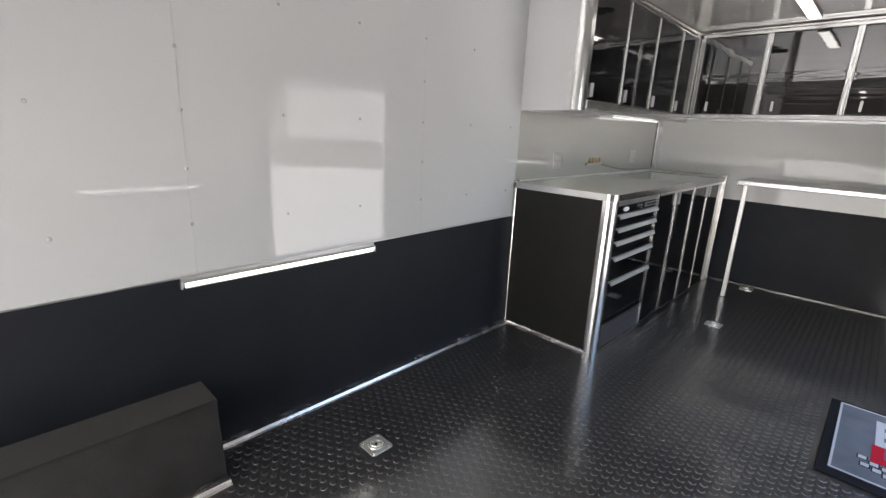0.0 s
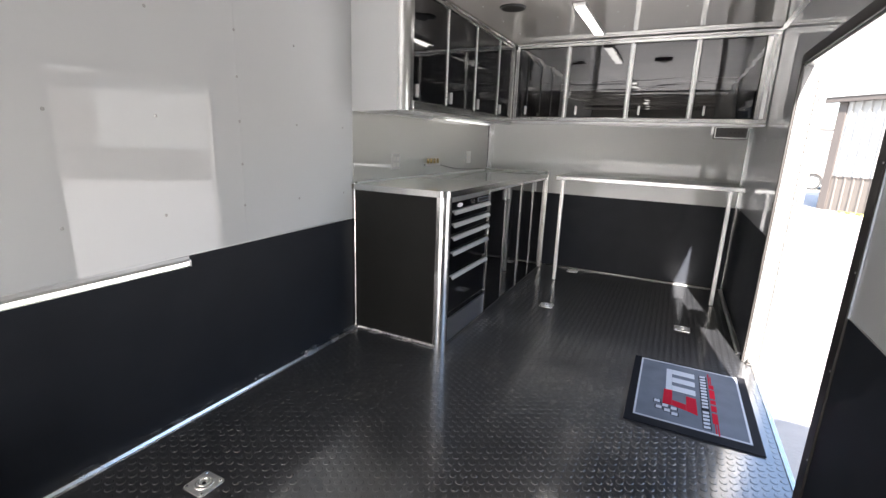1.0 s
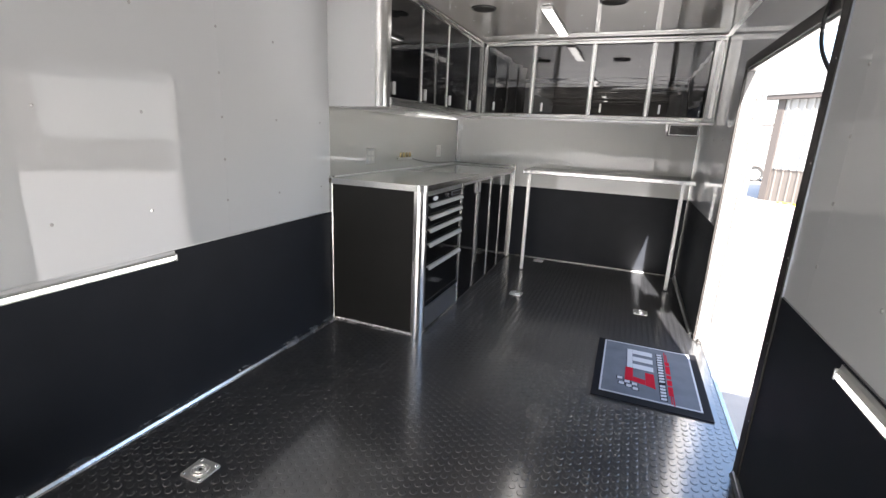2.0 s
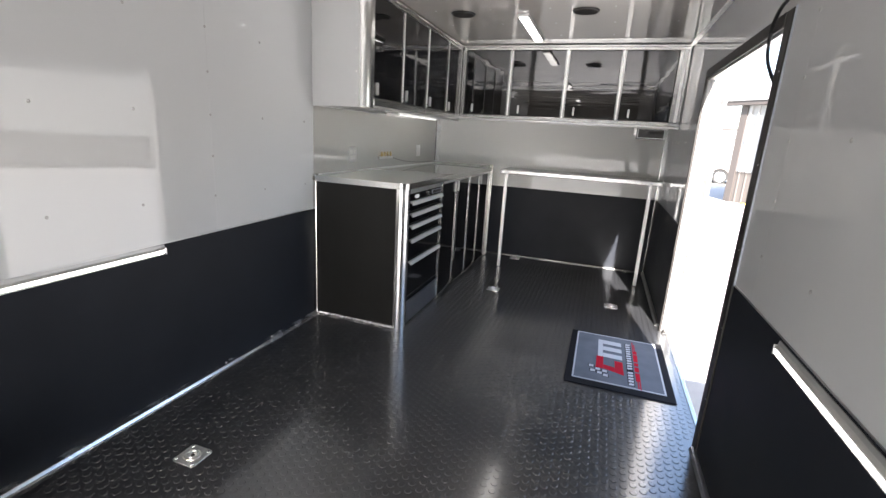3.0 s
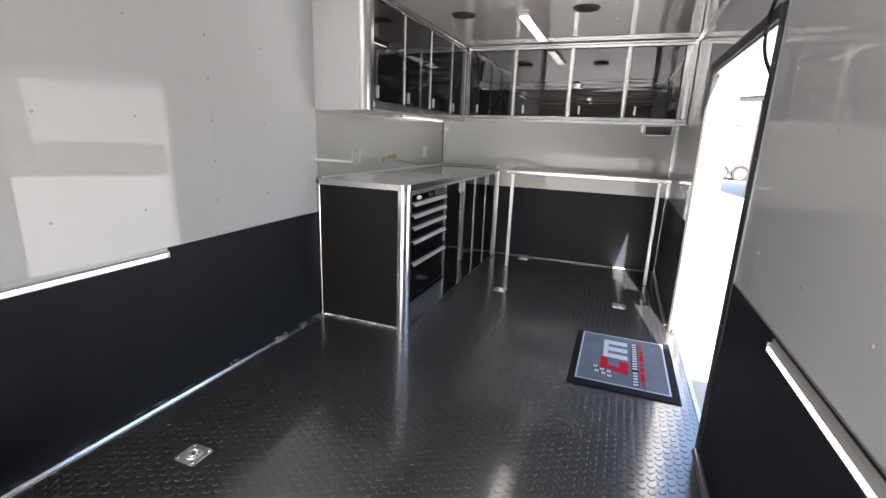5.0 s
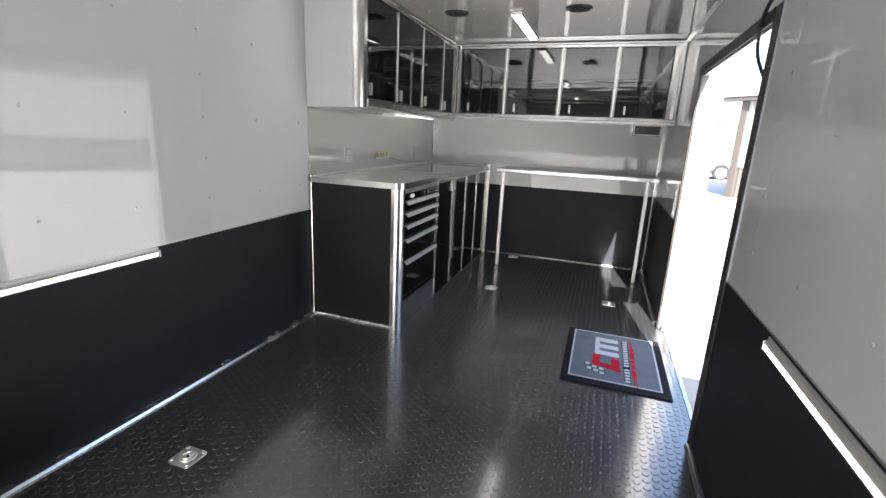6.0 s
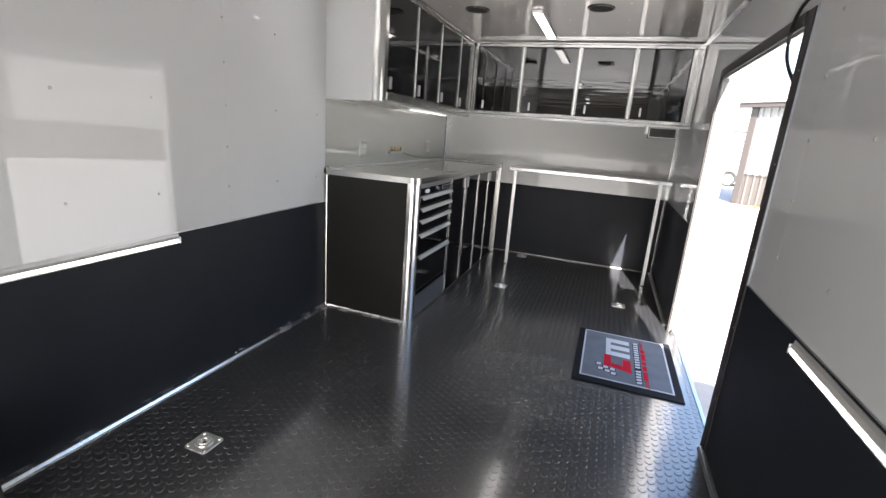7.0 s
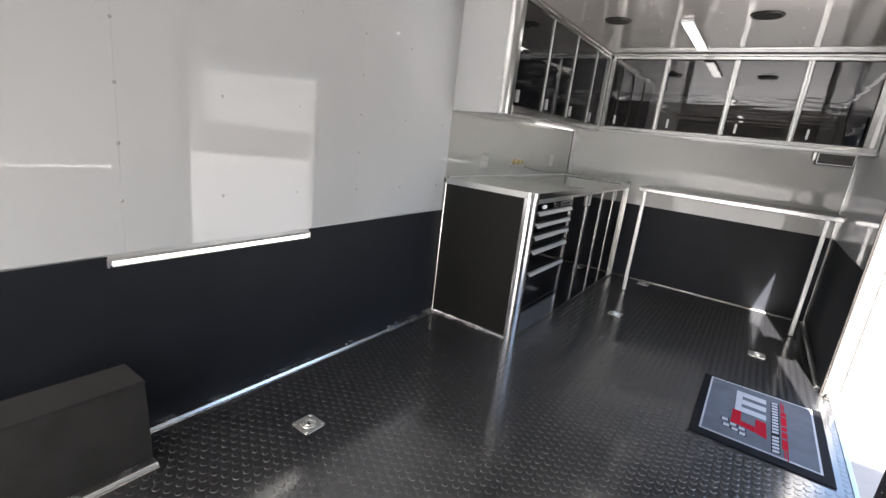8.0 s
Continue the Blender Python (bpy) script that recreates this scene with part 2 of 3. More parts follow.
part("panel", box(B(), (W, D1 + 0.02, BR), (W + 0.004, NOSE, TOP)), WHITE, wall_right)
part("panel", box(B(), (W, D0 - 0.075, DH + 0.055), (W + 0.004, D1 + 0.02, TOP)), WHITE, wall_right)
part("lower_panel", box(B(), (W - 0.003, REAR, 0), (W + 0.004, D0 - 0.02, BR), 0.0012), BLACK, wall_right, "black textured lower wall panel")
part("lower_panel", box(B(), (W - 0.003, D1 + 0.02, 0), (W + 0.004, NOSE, BR), 0.0012), BLACK, wall_right, "black textured lower wall panel")
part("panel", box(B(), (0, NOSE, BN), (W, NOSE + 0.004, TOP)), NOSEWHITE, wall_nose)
part("lower_panel", box(B(), (0, NOSE - 0.003, 0), (W, NOSE + 0.004, BN), 0.0012), BLACK, wall_nose, "black textured lower wall panel")

# rivets on the side walls
rb = B()
bmesh.ops.create_uvsphere(rb, u_segments=10, v_segments=6, radius=0.0065, matrix=Matrix.Diagonal((0.5, 1, 1, 1)))
rivet_mesh = mesh_of("rivet", rb, RIVET)
for y, step in ((-2.805, 2), (-2.425, 2), (-2.02, 1), (-1.643, 2), (-1.268, 2), (-0.866, 1), (-0.492, 2), (-0.1, 2)):
    for k in range(0, 6, step):
        if y > -0.2 and k > 2:
            continue
        shared("rivet", rivet_mesh, wall_left, (0.0005, y, 0.967 + 0.2032 * k))
for y, step in ((-2.425, 2), (-2.02, 1), (-1.655, 2), (-1.28, 2), (-0.864, 1)):
    for k in range(0, 6, step):
        shared("rivet", rivet_mesh, wall_right, (W - 0.0005, y, 0.988 + 0.2 * k))
for y in (1.25, 1.65, 2.05):
    for k in (0, 2):
        shared("rivet", rivet_mesh, wall_right, (W - 0.0005, y, 0.988 + 0.2 * k))
cb = B()
bmesh.ops.create_uvsphere(cb, u_segments=10, v_segments=6, radius=0.005, matrix=Matrix.Diagonal((1, 1, 0.4, 1)))
for x in (0.62, 1.02, 1.42, 1.83, 2.24):
    for y in (-0.2, 0.2, 0.6, 1.0, 1.4):
        bmesh.ops.create_uvsphere(cb, u_segments=8, v_segments=5, radius=0.005, matrix=Matrix.Translation((x, y, TOP)) @ Matrix.Diagonal((1, 1, 0.4, 1)))
solid("ceiling_trim", cb, SOCKET, "small white rivet heads in the ceiling panels", "rivets", kind="structure")
for k in range(9):
    y = -0.85 - 0.51 * k
    solid("ceiling_trim", box(B(), (0.03, y - 0.016, TOP - 0.004), (W - 0.03, y + 0.016, TOP)), FRAME if k % 2 else SATIN, "narrow joint strip across the ceiling panels", "trim", kind="structure")



# ---- base trim and corner trim ----
def cove(axis, a, b, x, y, sx, sy, k=1.0):
    """A small aluminium cove at the foot of a wall; sx, sy point away from the wall."""
    prof = [(0, 0), (0.048, 0), (0.048, 0.0015), (0.0455, 0.003), (0.041, 0.004), (0.0345, 0.0145), (0.032, 0.0162), (0.027, 0.0168), (0.008, 0.017), (0, 0.017)]
    if axis == "y":
        return prism(B(), [(x + sx * p * k, 0.001 + q) for p, q in prof], "y", a, b)
    return prism(B(), [(y + sy * p * k, 0.001 + q) for p, q in prof], "x", a, b)


def base_trim(bm, label="polished aluminium cove along the foot of the wall", mat=ALU):
    return solid("baseboard", bm, mat, label, "trim", kind="structure")


left_cove = base_trim(cove("y", -2.05, -0.0, 0.003, 0, 1, 0), mat=MILL)
for y in (-0.885, -0.5):
    part("screw", rod(B(), (0.018, y, 0.016), (0.018, y, 0.021), 0.006, 0.004, 10), ZINC, left_cove)
base_trim(cove("y", REAR, -2.05, 0.218, 0, 1, 0), "aluminium cove at the foot of the wheel box", MILL)
base_trim(cove("y", REAR, D0 - 0.03, W - 0.003, 0, -1, 0, 0.5), "dull aluminium cove along the foot of the wall", KICK)
base_trim(cove("y", D1 + 0.1, NOSE, W - 0.003, 0, -1, 0, 0.6), "satin aluminium cove along the foot of the wall", SATIN)
base_trim(cove("x", 0.72, W, 0, NOSE - 0.003, 0, -1))
solid("trim", box(B(), (0.0045, 2.388, 1.05), (0.012, 2.394, 1.5)), PLASTIC, "dark joint beside the front corner strip", "trim", kind="structure")
solid("trim", box(B(), (0, 2.395, 1.042), (0.022, NOSE, 1.52), 0.004), MILL, "aluminium strip in the front corner of the room", "trim", kind="structure")
solid("trim", box(B(), (W - 0.018, NOSE - 0.018, 0.02), (W, NOSE, 1.52), 0.004), ALU, "aluminium strip in the front corner of the room", "trim", kind="structure")
solid("trim", prism(B(), [(REAR, left_edge(REAR) + 0.0005), (-0.01, left_edge(0) + 0.0005), (-0.01, left_edge(0) + 0.005), (REAR, left_edge(REAR) + 0.005)], "x", 0.0002, 0.0036), SATIN, "thin joint strip between white and black wall panels", "trim", kind="structure")
solid("trim", box(B(), (W - 0.0035, REAR, BR), (W, D0 - 0.075, BR + 0.005), 0.0012), SATIN, "thin joint strip between white and black wall panels", "trim", kind="structure")
solid("trim", prism(B(), [(W, TOP), (W - 0.022, TOP), (W, TOP - 0.022)], "y", REAR, 1.78), ALU, "aluminium cove between wall and ceiling", "trim", kind="structure")
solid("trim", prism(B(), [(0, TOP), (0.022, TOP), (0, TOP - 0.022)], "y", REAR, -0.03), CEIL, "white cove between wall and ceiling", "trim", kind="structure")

# ---- side door ----
door_frame = thing("door_frame", (W, (D0 + D1) / 2, 0), "dark bronze frame round the open side door", "door frame", kind="structure")
part("jamb", box(B(), (W - 0.01, D0 - 0.07, 0), (W + 0.0, D0, DH + 0.055), 0.003), FRAME, door_frame)
# Extended unseen past the wall to set the left edge of the sun strip.
part("reveal", box(B(), (W + 0.0, D0 - 0.004, 0.0), (OUT + 0.065, D0 + 0.012, DH), 0.003), FRAME, door_frame)
part("jamb", box(B(), (W - 0.012, D1 - 0.006, 0), (W, D1 + 0.018, DH + 0.055), 0.003), FRAME, door_frame)
part("reveal", box(B(), (W + 0.0, D1 - 0.012, 0), (HINGE, D1 + 0.004, DH), 0.003), JAMB, door_frame, "pale grey jamb on the hinge side")
part("head", box(B(), (W - 0.014, D0, DH), (W, D1 - 0.006, DH + 0.055), 0.004), FRAME, door_frame)
part("head_reveal", box(B(), (W, D0 + 0.012, DH - 0.012), (OUT, D1 - 0.012, DH + 0.004), 0.003), SATIN, door_frame)
part("sill", box(B(), (OUT - 0.012, D0, -0.04), (OUT + 0.012, D1, 0.004), 0.003), ALU, door_frame, "aluminium threshold edge")
part("edge_strip", box(B(), (W - 0.006, D0 - 0.076, BR), (W - 0.0, D0 - 0.07, DH + 0.06), 0.002), KICK, door_frame, "thin aluminium edge strip")

for z in (0.28, 0.62, 0.96, 1.3, 1.64):
    part("screw", rod(B(), (W - 0.01, D0 - 0.058, z), (W - 0.0118, D0 - 0.058, z), 0.0038, 0.0025, 10), SATIN, door_frame)
latch = B()
box(latch, (W + 0.006, D1 - 0.055, 0.002), (W + 0.036, D1 - 0.02, 0.012), 0.002)
box(latch, (W + 0.012, D1 - 0.05, 0.012), (W + 0.022, D1 - 0.028, 0.034), 0.003)
part("strike", latch, FRAME, door_frame, "small dark strike bracket on the sill")

ang = radians(13.5)
leaf = thing("door_1", (HINGE, D1 + 0.005, 0), "white insulated side door, folded open against the trailer", "door", kind="structure")
LEN = 1.3
lb = box(B(), (0, 0, 0.01), (0.035, LEN, DH - 0.02), 0.004)
turn = Matrix.Translation((HINGE, D1 + 0.005, 0)) @ Matrix.Rotation(-ang, 4, "Z")
lb.transform(turn)
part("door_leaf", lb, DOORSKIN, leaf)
hb = B()
for k in range(46):
    rod(hb, (0.038, 0.0, 0.03 + k * 0.0382), (0.038, 0.0, 0.03 + k * 0.0382 + 0.034), 0.007, seg=8)
hb.transform(turn)
part("piano_hinge", hb, SATIN, leaf, "long piano hinge with many knuckles")
# Dark strip put in for the shade between the knuckles.
gb = box(B(), (0.0352, -0.006, 0.02), (0.0375, 0.007, DH - 0.03))
gb.transform(turn)
part("hinge_leaf", gb, FRAME, leaf, "dark strip for the shaded gaps between the hinge knuckles")
eb = box(B(), (0.03, LEN - 0.03, 0.01), (0.042, LEN, DH - 0.02), 0.003)
eb.transform(turn)
part("edge_trim", eb, SATIN, leaf)
kb = box(B(), (0.036, LEN * 0.55, 0.05), (0.05, LEN * 0.55 + 0.12, 0.17), 0.008)
kb.transform(turn)
part("latch_plate", kb, ZINC, leaf, "grey latch plate")

# Unseen leaf with no doorway of its own, added to shade the ground outside.
rear_leaf = thing("shade_door", (OUT, -2.19, 0), "unseen white door leaf, added outside to shade the ground by the doorway", "door", kind="structure")
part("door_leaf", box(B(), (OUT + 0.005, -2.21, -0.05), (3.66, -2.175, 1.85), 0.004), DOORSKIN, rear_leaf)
part("edge_trim", box(B(), (3.66, -2.212, -0.05), (3.672, -2.173, 1.85), 0.003), SATIN, rear_leaf)

# Unseen block beside the door, added to cast the gap in the sun strip.
sun_block = thing("sun_block", (OUT, -0.63, 1.52), "unseen block on three brackets, added outside to cut the sun strip", "lamp")
part("housing", box(B(), (2.592, -0.67, 1.385), (2.706, -0.6, 1.655), 0.018), PLASTIC, sun_block, "black body of the block")
part("lens", box(B(), (2.706, -0.66, 1.41), (2.713, -0.61, 1.63), 0.003), DIFF, sun_block, "pale outer face of the block")
for z in (1.42, 1.5, 1.59):
    part("bracket", box(B(), (OUT, -0.655, z), (2.595, -0.615, z + 0.035), 0.003), PLASTIC, sun_block)

# ---- wheel box ----
wheel_box = thing("wheel_box", (0, -2.05, 0), "black carpet-covered wheel box against the wall", "wheel box")
part("front_panel", prism(B(), [(0.194, 0.0), (0.214, 0.0), (0.178, 0.316), (0.16, 0.316)], "y", -3.7, -2.05), CARPET, wheel_box)
part("top_panel", prism(B(), [(0.003, 0.316), (0.179, 0.316), (0.178, 0.32), (0.172, 0.326), (0.003, 0.326)], "y", -3.702, -2.048), CARPET, wheel_box)
part("end_panel", prism(B(), [(0.003, 0.0), (0.194, 0.0), (0.16, 0.316), (0.003, 0.316)], "y", -2.07, -2.05), CARPET, wheel_box)
part("end_panel", prism(B(), [(0.003, 0.0), (0.194, 0.0), (0.16, 0.316), (0.003, 0.316)], "y", -3.7, -3.68), CARPET, wheel_box)


# ---- upper cabinets ----
def pill(bm, c, axis, out, w=0.016, h=0.075):
    """A flat rounded pull, upright, on a face that looks along an axis."""
    n = 8
    outline = [(w / 2 * math.cos(math.pi * k / n), h / 2 - w / 2 + w / 2 * math.sin(math.pi * k / n)) for k in range(n + 1)]
    outline += [(-a, -b) for a, b in outline]
    if axis == "x":
        return prism(bm, [(c[1] + a, c[2] + b) for a, b in outline], "x", c[0], c[0] + out)
    return prism(bm, [(c[0] + a, c[2] + b) for a, b in outline], "y", c[1] + out, c[1])


U0, U1 = 1.5, TOP - 0.004
UX = 0.47
left_upper = thing("wall_cabinet", (0.0, -0.03, U0), "wall cabinet with black gloss doors and white end panel", "cabinet", "wall cabinets")
part("end_panel", prism(B(), [(0.001, -0.004), (UX - 0.058, -0.108), (UX - 0.058, -0.06), (0.001, 0.01)], "z", U0 - 0.018, U1), WHITE, left_upper, "white end panel")
part("body", box(B(), (0.001, 0.0115, U0 + 0.012), (UX - 0.02, 1.79, U1)), PLASTIC, left_upper)
part("bottom", box(B(), (0.005, 0.011, U0), (UX - 0.012, 1.79, U0 + 0.012)), WHITE, left_upper, "white underside")
for z in (1.56, 1.69, 1.82, 1.95, 2.08):
    part("rivet", rod(B(), (0.385, -0.095, z), (0.385, -0.105, z), 0.005, 0.004, 10), SATIN, left_upper)
cp = B()
outline = [(UX - 0.058, -0.111)] + [(UX - 0.058 + 0.055 * math.sin(a), -0.056 - 0.055 * math.cos(a)) for a in [math.pi / 2 * k / 8 for k in range(9)]] + [(UX, -0.03), (UX - 0.058, -0.03)]
prism(cp, outline, "z", U0 - 0.014, U1)
part("corner_post", cp, POST, left_upper, "rounded polished aluminium corner post")
part("bottom_rail", box(B(), (UX - 0.022, -0.03, U0 - 0.004), (UX + 0.004, 1.775, U0 + 0.043), 0.004), ALU, left_upper)
part("lip", box(B(), (UX - 0.03, -0.03, U0 - 0.018), (UX + 0.002, 1.775, U0 - 0.004), 0.004), SATIN, left_upper)
part("top_rail", box(B(), (UX - 0.022, -0.03, 2.142), (UX + 0.004, 1.775, U1), 0.004), ALU, left_upper)
part("cornice", box(B(), (UX, -0.03, 2.165), (UX + 0.016, 1.775, U1), 0.005), ALU, left_upper)
ST = [-0.05, 0.41, 0.885, 1.37, 1.775]
for y in ST[1:-1]:
    part("stile", box(B(), (UX - 0.022, y - 0.016, U0 + 0.043), (UX + 0.002, y + 0.016, 2.142), 0.003), ALU, left_upper)
part("stile", box(B(), (UX - 0.022, 1.74, U0 + 0.043), (UX + 0.002, 1.775, 2.142), 0.003), ALU, left_upper)
for y0, y1 in zip(ST, ST[1:]):
    door = part("door", box(B(), (UX - 0.02, y0 + 0.018, U0 + 0.046), (UX - 0.004, y1 - 0.018, 2.139), 0.003), GLOSS, left_upper, "black gloss door")
    part("handle", pill(B(), (UX - 0.004, y0 + 0.062, U0 + 0.1), "x", 0.014), PULL, door, "small silver pull")

for y in ST[1:-1]:
    hb = B()
    for k in range(23):
        rod(hb, (UX + 0.002, y - 0.004, 1.552 + 0.0255 * k), (UX + 0.002, y - 0.004, 1.552 + 0.0255 * k + 0.021), 0.0042, seg=8)
    part("piano_hinge", hb, SATIN, left_upper, "long piano hinge with many knuckles")

NY, NU = 1.78, 1.522
nose_upper = thing("wall_cabinet", (1.23, NY, NU), "wall cabinet across the front wall with black gloss doors", "cabinet", "wall cabinets")
part("body", box(B(), (0.002, NY + 0.022, NU + 0.012), (W - 0.004, NOSE - 0.004, U1)), PLASTIC, nose_upper)
part("bottom", box(B(), (0.002, NY + 0.012, NU + 0.002), (W - 0.004, NOSE - 0.002, NU + 0.012)), WHITE, nose_upper, "white underside")
part("bottom_rail", box(B(), (UX, NY - 0.004, NU), (W - 0.004, NY + 0.022, NU + 0.036), 0.004), ALU, nose_upper)
part("lip", box(B(), (UX, NY - 0.008, NU - 0.018), (W - 0.004, NY + 0.02, NU), 0.005), SATIN, nose_upper)
part("top_rail", box(B(), (UX + 0.016, NY - 0.004, 2.142), (W - 0.004, NY + 0.022, U1), 0.004), ALU, nose_upper)
part("cornice", box(B(), (UX + 0.016, NY - 0.02, 2.165), (W - 0.004, NY - 0.004, U1), 0.005), ALU, nose_upper)
NX = [0.495, 0.95, 1.462, 1.935, 2.385]
for x in NX[1:-1]:
    part("stile", box(B(), (x - 0.02, NY - 0.002, NU + 0.036), (x + 0.02, NY + 0.022, 2.142), 0.003), ALU, nose_upper)
    part("bead", box(B(), (x - 0.006, NY - 0.006, NU + 0.036), (x + 0.006, NY - 0.002, 2.142), 0.002), SATIN, nose_upper)
part("stile", box(B(), (0.474, NY - 0.002, NU + 0.036), (0.51, NY + 0.022, 2.142), 0.003), ALU, nose_upper)
part("stile", box(B(), (2.37, NY - 0.002, NU + 0.036), (W - 0.004, NY + 0.022, 2.142), 0.003), ALU, nose_upper)
part("bead", box(B(), (2.405, NY - 0.007, NU + 0.036), (2.43, NY - 0.002, 2.142), 0.002), SATIN, nose_upper)
for x0, x1 in zip(NX, NX[1:]):
    door = part("door", box(B(), (x0 + 0.02, NY + 0.004, NU + 0.039), (x1 - 0.02, NY + 0.02, 2.139), 0.003), GLOSS, nose_upper, "black gloss door")
    part("handle", pill(B(), (x0 + 0.1, NY + 0.004, NU + 0.096), "y", -0.014), PULL, door, "small silver pull")

# lamps below the left wall cabinet
for x, z, y0, y1, lens in ((0.05, 1.482, 0.02, 0.97, DIFF), (0.11, 1.494, 1.12, 2.1, LED_UNDER)):
    lamp = thing("under_cabinet_lamp", (x, (y0 + y1) / 2, U0), "slim aluminium strip lamp under the wall cabinet", "lamp", "under-cabinet lamps")
    part("housing", box(B(), (x - 0.02, y0, z), (x + 0.02, y1, U0 + 0.0), 0.003), SATIN, lamp)
    part("lens", box(B(), (x - 0.006, y0 + 0.02, z - 0.003), (x + 0.006, y1 - 0.02, z), 0.001), lens, lamp)

# ---- base cabinets ----
BX, CT = 0.705, 1.02
drawers = thing("drawer_cabinet", (BX, 0.38, 0), "black tool drawer cabinet with aluminium corner and pulls", "cabinet", "base cabinets")
part("side_panel", box(B(), (0.028, 0.0, 0.02), (BX - 0.05, 0.014, CT - 0.036), 0.002), DARK, drawers, "black textured side panel")
part("body", box(B(), (0.004, 0.014, 0.005), (BX - 0.03, 0.73, CT - 0.036)), PLASTIC, drawers)
part("wall_strip", box(B(), (0.003, -0.018, 0.002), (0.03, 0.014, CT + 0.012), 0.004), ALU, drawers)
part("foot_trim", prism(B(), [(0.0, 0.001), (-0.032, 0.001), (-0.032, 0.005), (-0.026, 0.008), (-0.006, 0.008), (-0.004, 0.018), (0.0, 0.018)], "x", 0.03, BX - 0.05), MILL, drawers)
part("foot_trim", box(B(), (BX - 0.0, 0.05, 0.001), (BX + 0.006, 0.73, 0.016), 0.002), ALU, drawers)
pc = B()
R = 0.05
cx, cy = BX - R + 0.004, R - 0.008
ribbed = []
for k in range(25):
    a = -math.pi / 2 + math.pi / 2 * k / 24
    r = R + (0.0025 if (k // 3) % 4 in (0, 3) else -0.001)
    ribbed.append((cx + r * math.cos(a), cy + r * math.sin(a)))
prism(pc, [(cx, cy)] + [(cx - 0.02, cy - R - 0.002), *ribbed, (cx + R + 0.002, cy + 0.012), (cx, cy + 0.012)], "z", 0.001, CT - 0.03)
part("corner_post", pc, POST, drawers, "rounded ribbed aluminium corner post")
part("kick_plate", box(B(), (BX - 0.03, 0.055, 0.016), (BX - 0.006, 0.715, 0.17), 0.002), KICK, drawers, "grey metal kick plate")
part("side_trim", box(B(), (BX - 0.03, 0.712, 0.016), (BX + 0.002, 0.735, CT - 0.036), 0.003), ALU, drawers)
part("top_rail", box(B(), (BX - 0.03, 0.06, CT - 0.072), (BX - 0.002, 0.712, CT - 0.036), 0.002), SATIN, drawers)
head = part("control_panel", box(B(), (BX - 0.03, 0.06, 0.898), (BX - 0.008, 0.71, CT - 0.074), 0.002), DRAWER, drawers, "black head panel with lock")
ob_ = B()
bmesh.ops.create_cone(ob_, cap_ends=True, segments=24, radius1=0.5, radius2=0.5, depth=1,
                      matrix=Matrix.Translation((BX - 0.006, 0.2, 0.921)) @ Matrix.Rotation(math.pi / 2, 4, "Y") @ Matrix.Diagonal((0.028, 0.075, 0.006, 1)))
part("badge", ob_, SOCKET, head, "oval white badge")
part("lock", rod(B(), (BX - 0.008, 0.42, 0.921), (BX + 0.006, 0.42, 0.921), 0.013), CHROME, head, "round chrome lock")
part("name_plate", box(B(), (BX - 0.008, 0.5, 0.908), (BX - 0.004, 0.69, 0.938), 0.001), KICK, head, "grey name plate")
part("name_bar", box(B(), (BX - 0.004, 0.508, 0.913), (BX - 0.003, 0.682, 0.933)), PLASTIC, head)
LEVELS = [0.902, 0.82, 0.736, 0.638, 0.482, 0.175]
for z1, z0 in zip(LEVELS, LEVELS[1:]):
    d = part("drawer", box(B(), (BX - 0.028, 0.066, z0 + 0.004), (BX - 0.008, 0.706, z1 - 0.004), 0.003), DRAWER, drawers, "black gloss drawer front")
    hb = prism(B(), [(BX - 0.01, z1 - 0.008), (BX + 0.008, z1 - 0.01), (BX + 0.017, z1 - 0.03), (BX + 0.015, z1 - 0.033), (BX + 0.01, z1 - 0.031), (BX + 0.003, z1 - 0.018), (BX - 0.01, z1 - 0.016)], "y", 0.09, 0.7)
    part("pull", hb, PULL, d, "full width satin aluminium pull")
part("recess_line", box(B(), (BX - 0.008, 0.09, 0.215), (BX - 0.0065, 0.69, 0.219)), PLASTIC, drawers)


